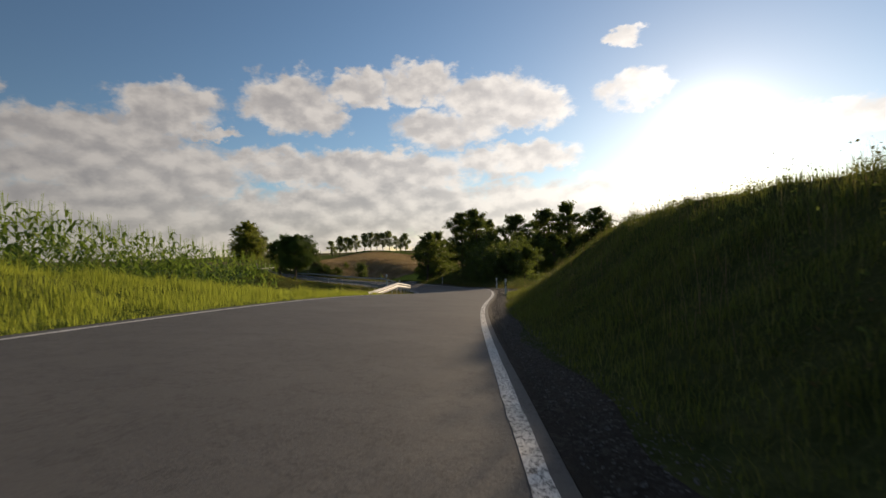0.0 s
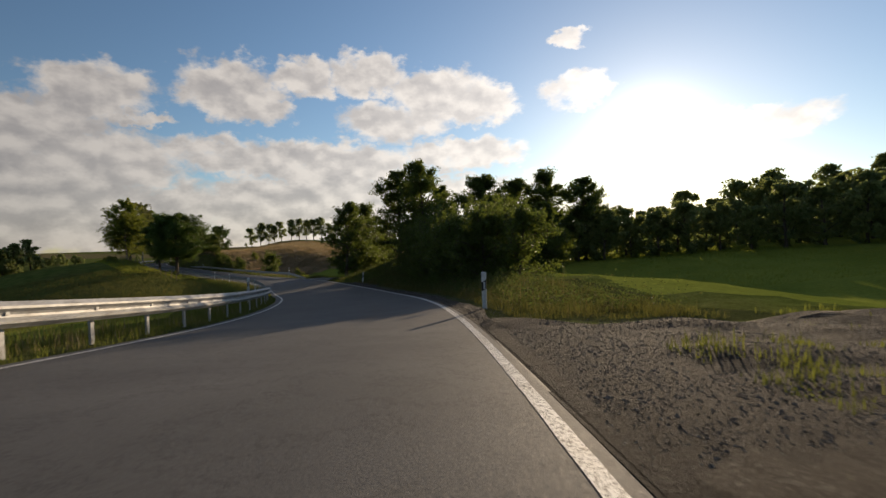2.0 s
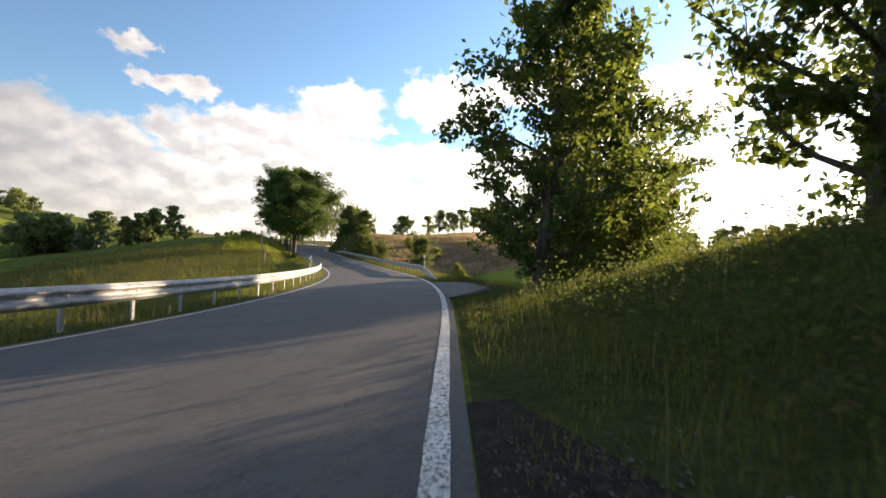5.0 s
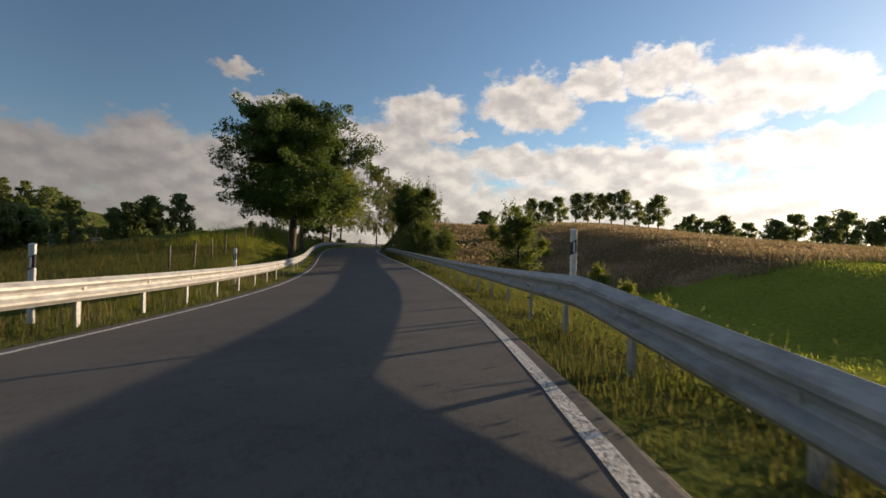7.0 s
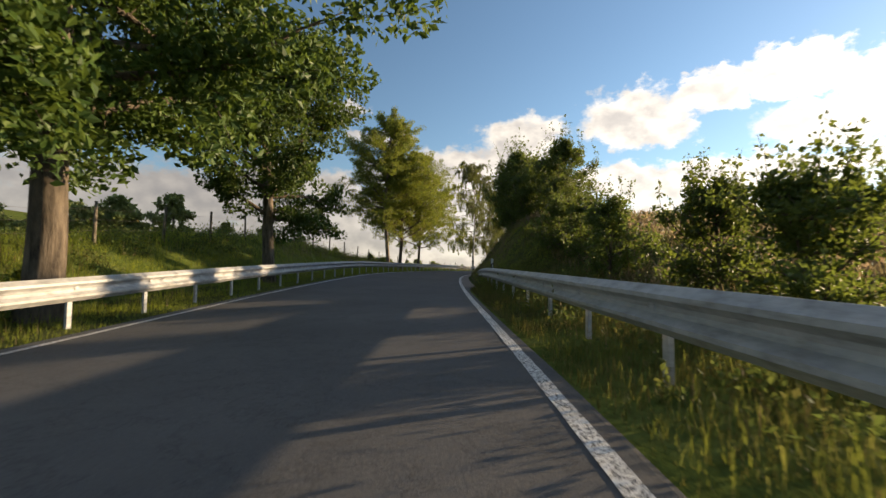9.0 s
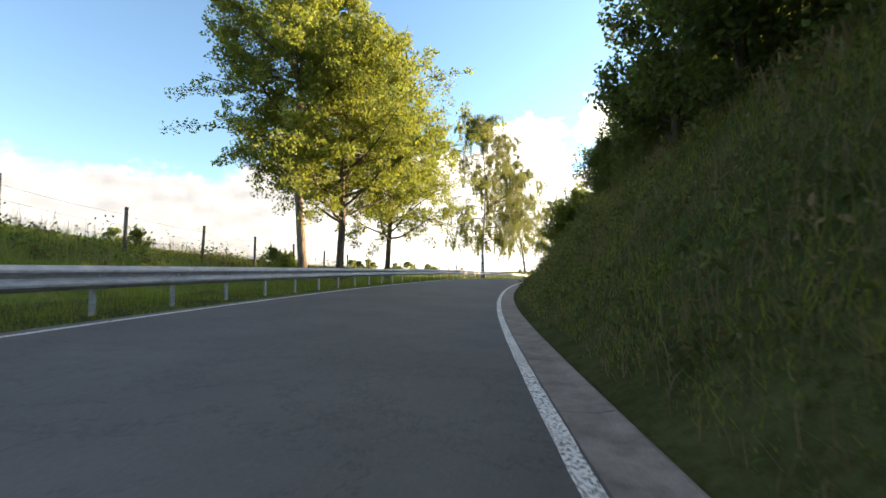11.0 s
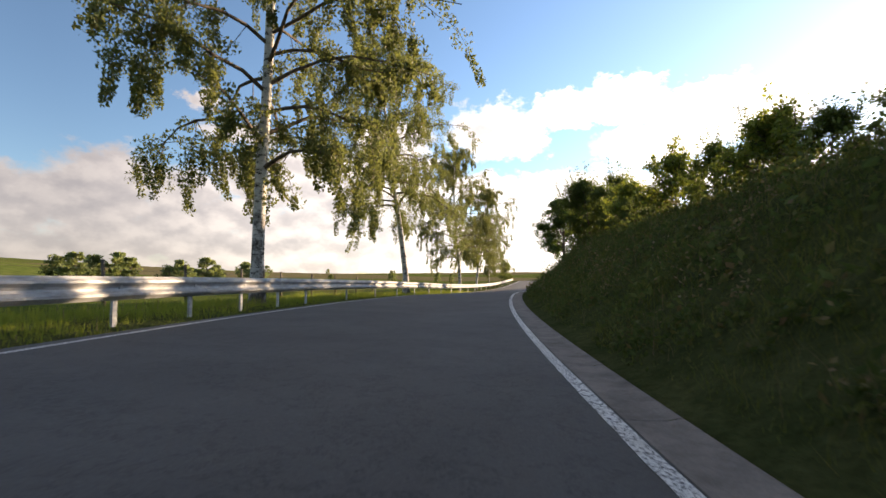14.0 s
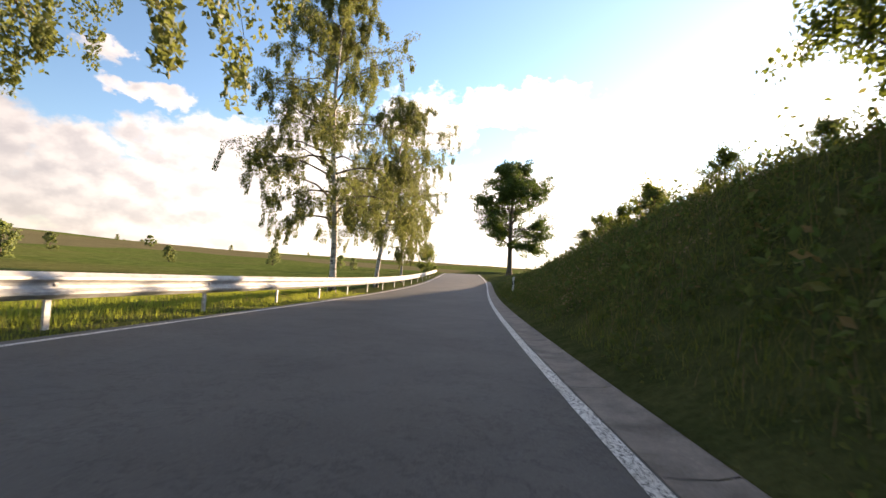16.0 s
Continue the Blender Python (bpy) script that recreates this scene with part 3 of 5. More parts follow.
def ground_z(x, y, s=None, u=None):
    """Height of the ground anywhere."""
    x, y = np.asarray(x, float), np.asarray(y, float)
    if s is None:
        s, u = nearest(x, y)
        s, u = s.reshape(x.shape), u.reshape(x.shape)
    rz = road_z(s, u)
    far = country(x, y)
    v = u - HALF                     # beyond the right edge line
    # right: bank, driveway, hedge foot, mound, embankment, cutting
    up = table(s, (-60, 2.2), (5, 2.2), (12, 2.75), (18, 3.0), (23, 2.4), (27, 1.35), (30, 0.5), (32, 0.0), (41, -0.2), (46, 0.4), (62, 0.9), (68, 0.6), (75, 2.0), (84, 1.2), (88, 0.3),
               (94, -0.8), (100, -1.7), (122, -1.5), (136, -0.5), (150, 2.0), (158, 3.6), (170, 4.0), (190, 3.7), (200, 3.1), (212, 2.7), (226, 2.8), (236, 3.5), (252, 3.5), (280, 2.0), (310, 0.6))
    toe = table(s, (-60, 1.05), (26, 1.05), (28, 1.4), (60, 2.2), (75, 1.8), (82, 1.9), (86, 2.9), (95, 2.9), (99, 1.6), (148, 1.5), (154, 0.62), (300, 0.62))
    wide = table(s, (-60, 4.4), (22, 4.4), (30, 3.0), (60, 4.0), (92, 5.0), (100, 7.0), (136, 7.0), (150, 4.6), (160, 3.6), (200, 3.6), (232, 4.4), (270, 5.0), (310, 5.0))
    rise = smooth(v, toe - 0.3 * wide, toe + wide)
    rise = np.where(up > 0, 0.55 * np.clip((v - toe) / wide, 0, 1) + 0.45 * smooth(v, toe, toe + wide), rise)
    right = rz + up * rise + 0.02 * np.clip(v, 0, toe)
    keep = smooth(v, toe + wide + 1.0, toe + wide + table(s, (-60, 40.0), (28, 30.0), (45, 22.0), (95, 10.0), (130, 14.0), (160, 30.0), (300, 40.0)))
    right = right * (1 - keep) + far * keep
    # left: verge with maize, valley side, oak verge, fenced bank, level meadow
    w = -u - HALF
    lup = table(s, (-60, 1.2), (10, 1.0), (20, 0.3), (28, -0.6), (60, -1.4), (95, -1.2), (118, -0.4), (136, 0.6), (150, 1.7), (160, 2.1), (170, 2.0), (180, 1.3), (190, 0.8), (200, 0.35), (215, 0.0), (300, -0.3))
    lstart = table(s, (-60, 0.6), (20, 1.4), (120, 1.8), (300, 2.0))
    lwide = table(s, (-60, 4.5), (16, 4.0), (30, 6.0), (110, 6.0), (140, 4.5), (180, 5.0), (300, 7.0))
    left = rz + lup * smooth(w, lstart, lstart + lwide)
    lkeep = smooth(w, lstart + lwide + 0.5, lstart + lwide + table(s, (-60, 60.0), (15, 45.0), (40, 26.0), (110, 20.0), (130, 40.0), (300, 90.0)))
    left = left * (1 - lkeep) + far * lkeep
    z = np.where(u > 0, right, left)
    z = z + 0.05 * rolling(x, y, 3.1, 9) * smooth(np.abs(u), HALF + 0.7, HALF + 2.2)
    z = z + 0.13 * rolling(x, y, 1.8, 12) * smooth(u, HALF + 1.2, HALF + 2.6) * (1 - smooth(u, 12.0, 16.0))
    reach = np.where((u > 0) & (s > 149) & (s < 291), 0.36, np.where((u > 0) & (s > 73), 0.04, np.where(u > 0, 0.28, 0.15)))
    under = 1 - smooth(np.abs(u), HALF + reach, HALF + reach + 0.15)
    bed = smooth(u, 3.0, 3.1) * (1 - smooth(u, 11.0, 12.5)) * smooth(s, 30.6, 31.4) * (1 - smooth(s, 36.4, 37.2))     # bed of the field entrance
    return z - 0.12 * under - 0.10 * bed


def on_ground(s, u):
    x, y = road_xy(s, u)
    return float(x), float(y), float(ground_z(np.array(x), np.array(y), np.array(float(s)), np.array(float(u))))


def side_of(s):
    """The turn of a thing that faces along the road at s."""
    *_, fx, fy = along(s)
    return math.degrees(math.atan2(-fx, fy))


# ---- the ground: one sheet, fine beside the road and coarse to the horizon ----
def build_ground():
    us = np.r_[-44, -38, -33, np.arange(-29, -15, 2.0), np.arange(-14, -6, 0.8), np.arange(-6, -3.2, 0.4), -3.2, -2.0, 2.0, 3.2, np.arange(3.45, 10, 0.35), np.arange(10, 18, 0.9), np.arange(18, 31, 2.2), 34, 39, 45]
    ss = np.arange(S_MIN, S_MAX, 1.0)
    S, U = np.meshgrid(ss, us, indexing="ij")
    X, Y = road_xy(S, U)
    Z = ground_z(X, Y, S, U)
    near = np.stack([X, Y, Z], -1).reshape(-1, 3)
    f1 = sheet_faces(len(ss), len(us))

    def axis(lo, hi, step, reach):
        mid = np.arange(lo, hi, step)
        d = step * 1.22 ** np.arange(1, 60)
        d = np.cumsum(d)
        d = d[d < reach]
        return np.r_[(lo - d)[::-1], mid, mid[-1] + d]

    xs, ys = axis(-260, 160, 5.0, 4300), axis(-60, 330, 5.0, 4300)
    GX, GY = np.meshgrid(xs, ys, indexing="ij")
    s, u = nearest(GX, GY)
    s, u = s.reshape(GX.shape), u.reshape(GX.shape)
    inside = (s > S_MIN - 1) & (s < S_MAX + 1)
    gz = np.where(inside | (np.abs(u) < 60), ground_z(GX, GY, s, u), country(GX, GY))
    gz = np.where((np.abs(u) < 36) & inside, gz - 6.0, gz)
    gz = np.where((np.abs(u) >= 36) & (np.abs(u) < 60), gz - 0.08, gz)
    farv = np.stack([GX, GY, gz], -1).reshape(-1, 3)
    f2 = sheet_faces(len(xs), len(ys))[:, ::-1] + len(near)
    faces = np.vstack([f1, f2])
    verts = np.vstack([near, farv])
    # what grows where
    c = verts[faces].mean(1)
    s, u = nearest(c[:, 0], c[:, 1])
    x, y = plan(c[:, 0], c[:, 1])
    kind = np.zeros(len(faces), int)
    q = -0.92 * x + 0.39 * y
    kind[(u + 2.5 * rolling(x, y, 9, 41) > 10) & (s > 28) & (s < 150) & (bell(x, y, 22, 112, 50, 60) > 0.25)] = 1
    heath = (bell(x, y, -34, 163, 34, 30, 20) > 0.22) & (u > 6.5)
    kind[heath] = 2
    wave = rolling(x, y, 330, 21)
    kind[(q > 140) & (wave > 0.10)] = 3
    kind[(q > 100) & (wave < -0.12) & (y < 135)] = 1
    kind[(u < -30) & (y > 165) & (wave > 0.0)] = 3
    kind[(u < -12) & (s > 35) & (s < 84) & (rolling(x, y, 60, 4) > 0.02)] = 1
    kind[(u > 3.2) & (u < 11.5) & ((s < 29) | (s > 140))] = 5
    kind[(u > 3.2) & (u < 9.0) & (s > 37) & (s < 100)] = 5
    kind[(u < -3.2) & (u > -5.5) & (s > 27)] = 5
    kind[(u > 3.1) & (u < 13) & (s > 31) & (s < 36.5) & (u < 12)] = 4
    me = grid_mesh("ground", verts, [faces], [GROUND, MEADOW, HEATH, STUBBLE, DIRT, BANK], kind, True)
    return tagged(part("ground", me), "rolling grass land with meadows, heather and stubble fields", "ground", kind="structure")


build_ground()


def right_edge(s):
    """How much of the asphalt's outer margin is left beyond the right-hand line."""
    return table(s, (-60, 0.4), (8, 0.35), (16, 0.3), (40, 0.42), (88, 0.42), (148, 0.42), (152, 1.0), (330, 1.0))


def ribbon(name, mats, s0, s1, profile, step=0.5, lift=0.0, flat_side=True):
    """A strip along the road: profile gives (u, height over the road) from left to right."""
    ss = np.arange(s0, s1 + step * 0.5, step)
    pu, pz = np.array([p[0] for p in profile]), np.array([p[1] for p in profile])
    S, U = np.meshgrid(ss, pu, indexing="ij")
    U = np.where(U > 3.07, 3.07 + (U - 3.07) * right_edge(S), U)
    X, Y = road_xy(S, U)
    Z = road_z(S, U) + pz + lift
    return grid_mesh(name, np.stack([X, Y, Z], -1).reshape(-1, 3), [sheet_faces(len(ss), len(pu))], mats, None, False)


def build_road():
    road = part("road", ribbon("road", ASPHALT, S_MIN, S_MAX, [(-3.42, -0.10), (-3.38, -0.012), (-3.3, 0.0), (-1.5, 0.012), (0, 0.02), (1.5, 0.012), (3.06, 0.003), (3.28, 0.0), (3.36, -0.006), (3.48, -0.05)]))
    tagged(road, "grey asphalt country road with worn surface", "road", kind="structure")
    for name, u in (("edge_line", -3.0), ("edge_line", 3.0)):
        ss = np.arange(S_MIN + 1, S_MAX - 1, 0.25)
        g = np.random.default_rng(int(u) + 9)
        edge = 0.0025 * g.standard_normal((len(ss), 2))
        U = np.stack([u - 0.06 + edge[:, 0], u + 0.06 + edge[:, 1]], 1)
        S = np.stack([ss, ss], 1)
        X, Y = road_xy(S, U)
        Z = road_z(S, U) + np.interp(U, [-3.3, -1.5, 0, 1.5, 3.06], [0, 0.012, 0.02, 0.012, 0.003]) + 0.005
        me = grid_mesh(name, np.stack([X, Y, Z], -1).reshape(-1, 3), [sheet_faces(len(ss), 2)], PAINT)
        part(name, me, road, "worn white painted edge line")
    # gravel shoulders
    for name, s0, s1, u0, u1 in (("gravel_shoulder", -40, 33, 3.31, 3.95), ("gravel_shoulder", 35, 66, 3.31, 4.0), ("gravel_shoulder", 63, 75, 3.31, 5.0), ("lay_by", 84, 94.8, 3.31, 5.0)):
        n = 9
        ss = np.arange(s0, s1, 0.4)
        g = np.random.default_rng(int(s0) + 90)
        wob = np.convolve(g.standard_normal(len(ss) + 8), np.ones(9) / 9, "valid") * 0.35
        end = np.clip(np.minimum(ss - s0, s1 - ss) / 3.0, 0, 1)
        share = np.array([0, 0.04, 0.12, 0.25, 0.4, 0.55, 0.7, 0.85, 1.0])
        u0 = 3.07 + 0.20 * right_edge(ss)[:, None]
        U = u0 + (u1 - 3.31 + wob)[:, None] * (0.08 + 0.92 * end)[:, None] * share
        S = np.repeat(ss[:, None], n, 1)
        X, Y = road_xy(S, U)
        Z = np.maximum(road_z(S, U) + 0.004 - 0.03 * share, ground_z(X, Y, S, U) + (0.045 if name == "lay_by" else 0.012))
        Z[:, 0] -= 0.02
        Z[:, -1] -= 0.12
        me = grid_mesh(name, np.stack([X, Y, Z], -1).reshape(-1, 3), [sheet_faces(len(ss), n)], ASPHALT if name == "lay_by" else GRAVEL)
        tagged(part(name, me), "worn grey asphalt lay-by at the road edge" if name == "lay_by" else "dark gravel shoulder beside the asphalt", "lay-by" if name == "lay_by" else "gravel", kind="structure")
    # gravelled field entrance
    ss, n = np.arange(31.2, 36.6, 0.3), 34
    g = np.random.default_rng(4)
    U = 3.17 + (8.5 + np.convolve(g.normal(0, 1.6, len(ss) + 4), np.ones(5) / 5, 'valid'))[:, None] * np.r_[0, 0.005, np.linspace(0.03, 1, n - 2)]
    S = ss[:, None] + 0.12 * (U - 3.4) + 0.9 * (np.linspace(-1, 1, len(ss))[:, None]) * np.clip(1.5 - (U - 3.4), 0, 1.5)
    X, Y = road_xy(S, U)
    Z = np.where(U < 3.35, road_z(S, U) + 0.006, np.maximum(ground_z(X, Y, S, U) + 0.10, road_z(S, U) + 0.006 - 0.03 * (U - 3.17)))
    Z[:, 0] -= 0.02
    Z[:, -1] -= 0.16
    Z[0] -= 0.10
    Z[-1] -= 0.10
    tagged(part("driveway", grid_mesh("driveway", np.stack([X, Y, Z], -1).reshape(-1, 3), [sheet_faces(len(ss), n)], GRAVEL)), "gravelled field entrance beside the road", "driveway", kind="structure")
    # concrete gutter beside the cutting, in cast lengths
    gutter = tagged(new("gutter"), "pale concrete gutter kerb laid along the road edge", "gutter", kind="structure")
    for s in np.arange(150, 290, 2.0):
        ss = np.linspace(s + 0.008, s + 1.992, 6)
        prof = [(3.07, -0.04), (3.08, 0.009), (3.20, 0.004), (3.36, 0.010), (3.46, 0.030), (3.485, 0.025), (3.495, -0.08)]
        pu, pz = np.array(prof).T
        S, U = np.meshgrid(ss, pu, indexing="ij")
        X, Y = road_xy(S, U)
        Z = road_z(S, U) + pz
        me = grid_mesh("gutter_stone", np.stack([X, Y, Z], -1).reshape(-1, 3), [sheet_faces(6, len(pu))], CONCRETE)
        part("gutter_stone", me, gutter)


build_road()

# ---- guardrails ----
RAIL_TOP = 0.76


def w_profile():
    """Cross-section of a W beam: offset towards the road, height."""
    return [(0.0, 0.0), (0.015, 0.012), (0.078, 0.055), (0.082, 0.085), (0.015, 0.125), (0.0, 0.155), (0.015, 0.185), (0.082, 0.225), (0.078, 0.255), (0.015, 0.298), (0.0, 0.31)]


def build_guardrail(s0, s1, u, sink0, sink1, label, lower=None, first=0.6, tall=1.0, wide_from=999.0):
    """W-beam on steel posts every 2 m; the ends dive into the ground over 8 m."""
    side = -1 if (u if isinstance(u, float) else u(s0)) > 0 else 1
    off = (lambda q: u) if isinstance(u, float) else u
    rail = tagged(new("guardrail"), label, "guardrail", "guardrails")
    prof = [(a, b * tall - 0.31 * (tall - 1)) for a, b in w_profile()]

    def top(s):
        z = RAIL_TOP + (0.0 if lower is None else lower(s))
        run = 8.5
        if sink0 and s < s0 + run:
            z -= 0.70 * (1 - (s - s0) / run)
        if sink1 and s > s1 - 8:
            z -= 0.70 * (1 - (s1 - s) / 8)
        return z

    back = [(a - 0.004, b) for a, b in prof][::-1]
    loop = prof + back
    s = s0
    while s < s1 - 0.1:
        e = min(s + 4.0, s1)
        ss = np.linspace(s - 0.12, e + 0.12, 7)
        rows = []
        for k, q in enumerate(ss):
            lap = 0.006 if k >= 5 else 0.0
            for a, b in loop:
                x, y = road_xy(q, off(q) + side * (a + lap))
                rows.append((float(x), float(y), float(road_z(q, off(q))) + top(min(max(q, s0), s1)) - 0.31 + b))
        n = len(loop)
        f = [[i * n + j, i * n + (j + 1) % n, (i + 1) * n + (j + 1) % n, (i + 1) * n + j] for i in range(6) for j in range(n)]
        part("beam", grid_mesh("beam", rows, [np.array(f)], STEEL), rail)
        s = e
    bm = bmesh.new()
    box(bm, -0.05, 0.05, -0.022, -0.016, -0.6, 0.62)
    box(bm, -0.05, -0.044, -0.016, 0.022, -0.6, 0.62)
    box(bm, 0.044, 0.05, -0.016, 0.022, -0.6, 0.62)
    post_me = bm_mesh("post", bm, STEEL)
    bm = bmesh.new()
    box(bm, -0.04, 0.04, -0.06, 0.06, -0.05, 0.05, 0.006)
    block_me = bm_mesh("spacer", bm, STEEL)
    bm = bmesh.new()
    bmesh.ops.create_cone(bm, cap_ends=True, segments=8, radius1=0.019, radius2=0.015, depth=0.014)
    bolt_me = bm_mesh("bolt", bm, WIRE)
    for k, q in enumerate(np.arange(s0 + first, s1, 2.0)):
        if q > wide_from and k % 2:
            continue
        x, y = road_xy(q, off(q) + side * 0.008)
        part("bolt", bolt_me, rail, "", pose(float(x), float(y), float(road_z(q, off(q))) + top(q) - 0.155, 0, 90, side_of(q) + (0 if side > 0 else 180)))
        x, y = road_xy(q, off(q) - side * 0.10)
        z = float(road_z(q, off(q))) + top(q) - 0.62 - 0.14
        part("post", post_me, rail, "", pose(float(x), float(y), z, 0, 0, side_of(q) + (90 if side > 0 else -90)))
        x, y = road_xy(q, off(q) - side * 0.035)
        part("spacer", block_me, rail, "", pose(float(x), float(y), float(road_z(q, off(q))) + top(q) - 0.155, 0, 0, side_of(q) + 90))
    return rail


build_guardrail(25.5, 306.0, -3.72, True, False, "dull galvanised steel guardrail on posts beside the verge", lambda q: 0.07, tall=1.25, wide_from=222.0)
build_guardrail(98.6, 163.4, lambda q: float(np.interp(q, [98, 130, 163], [3.75, 3.78, 4.1])), True, False, "dull galvanised steel guardrail along the embankment",
                lambda q: float(np.interp(q, [98, 125, 150, 157, 163], [0.0, 0.0, -0.03, -0.12, -0.34])), 1.4, 1.18)


# ---- delineator posts ----
def delineator_meshes():
    def body(z0, z1, r0=0.06):
        bm = bmesh.new()
        ring = []
        for z in (z0, z1):
            vs = []
            for a in range(12):
                t = 2 * math.pi * a / 12
                vs.append(bm.verts.new((0.06 * math.cos(t), 0.05 * math.sin(t) * (1.0 if math.sin(t) > 0 else 0.7), z)))
            ring.append(vs)
        for a in range(12):
            b = (a + 1) % 12
            bm.faces.new((ring[0][a], ring[0][b], ring[1][b], ring[1][a]))
        bm.faces.new(ring[1])
        bm.faces.new(ring[0][::-1])
        return bm

    low = bm_mesh("shaft", body(-0.3, 0.62), WHITE_PLASTIC)
    bm = body(0.80, 1.02)
    for v in bm.verts:
        if v.co.z > 1.0:
            v.co.z += 0.35 * v.co.y
        elif v.co.z < 0.81:
            v.co.z += 0.55 * v.co.x
    cap = bm_mesh("cap", bm, WHITE_PLASTIC)
    bm = body(0.60, 0.82)
    for v in bm.verts:
        v.co.x *= 1.015
        v.co.y *= 1.015
        v.co.z += 0.55 * v.co.x
    band = bm_mesh("black_band", bm, BLACK_PLASTIC)
    bm = bmesh.new()
    box(bm, -0.02, 0.02, -0.043, -0.036, 0.62, 0.80, 0.003)
    lens = bm_mesh("reflector", bm, REFLECTOR)
    return low, cap, band, lens


DELIN = delineator_meshes()


def delineator(s, u, lean=0.0, lift=0.0, size=1.0):
    x, y, z = on_ground(s, u)
    z = min(z, float(road_z(s, u)) + 0.25) if abs(u) < 5 else z
    z = max(z, float(road_z(s, u)) - 0.05) if u < 0 else z
    ob = tagged(new("delineator_post"), "white plastic roadside delineator post with black band", "marker post", "roadside delineator posts")
    ob.matrix_basis = pose(x, y, z + lift, 0, lean, side_of(s)) @ Matrix.Scale(size, 4)
    for name, me, lab in zip(("shaft", "cap", "black_band"), DELIN, ("", "", "slanted black band")):
        band = part(name, me, ob, lab)
    part("reflector", DELIN[3], band, "pale upright reflector")
    return ob


for s, u, lean, *raised in ((27.8, 3.75, 1.0), (40.4, 3.85, 0.0), (70.4, 4.2, 5.0), (34, -4.5, 0), (55, -4.5, 0), (78.0, -4.5, 0), (110, -4.5, 0),
                   (110.0, 4.6, 0, 0.62), (120, -4.5, 0), (154.6, 4.5, -2), (208.75, 4.05, 1.5), (209.9, -4.6, 0), (262, 4.3, 0)):
    delineator(s, u, lean, raised[0] if raised else 0.4 if u < 0 else -0.14)


# ---- trees and bushes ----
def tube(path, radii, sides):
    """Tapered limb: verts and faces."""
    path, radii = np.asarray(path, float), np.asarray(radii, float)
    d = np.gradient(path, axis=0)
    d /= np.linalg.norm(d, axis=1)[:, None] + 1e-9
    ref = np.where(np.abs(d[:, 2:3]) > 0.9, [[1.0, 0, 0]], [[0, 0, 1.0]])
    a = np.cross(d, ref)
    a /= np.linalg.norm(a, axis=1)[:, None] + 1e-9
    b = np.cross(d, a)
    t = np.linspace(0, 2 * np.pi, sides, endpoint=False)
    ring = a[:, None] * np.cos(t)[:, None] + b[:, None] * np.sin(t)[:, None]
    v = (path[:, None] + ring * radii[:, None, None]).reshape(-1, 3)
    i = np.arange(len(path) - 1)[:, None] * sides + np.arange(sides)
    j = np.arange(len(path) - 1)[:, None] * sides + (np.arange(sides) + 1) % sides
    f = np.stack([i, j, j + sides, i + sides], -1).reshape(-1, 4)
    return v, f


def leaves_mesh(name, at, size, g, mat, droop=0.0, length=1.6):
    """One small pointed leaf at each place."""
    n = len(at)
    d = g.standard_normal((n, 3))
    d[:, 2] -= droop
    d /= np.linalg.norm(d, axis=1)[:, None]
    e = np.cross(d, g.standard_normal((n, 3)))
    e /= np.linalg.norm(e, axis=1)[:, None] + 1e-9
    nrm = np.cross(d, e)
    sz = size * g.uniform(0.6, 1.3, n)[:, None]
    L = sz * length
    a, c = at - d * L * 0.5, at + d * L * 0.5
    m = at - d * L * 0.05 + nrm * sz * 0.14
    v = np.stack([a, m + e * sz * 0.45, c, m - e * sz * 0.45], 1).reshape(-1, 3)
    k = np.arange(n)[:, None] * 4
    return grid_mesh(name, v, [np.hstack([k, k + 1, k + 2, k + 3])], mat)


def wander(g, start, direction, length, steps, bend, lift=0.0):
    p, d = [np.array(start, float)], np.array(direction, float)
    for _ in range(steps):
        d = d + g.standard_normal(3) * bend + (0, 0, lift)
        d /= np.linalg.norm(d)
        p.append(p[-1] + d * length / steps)
    return np.array(p)


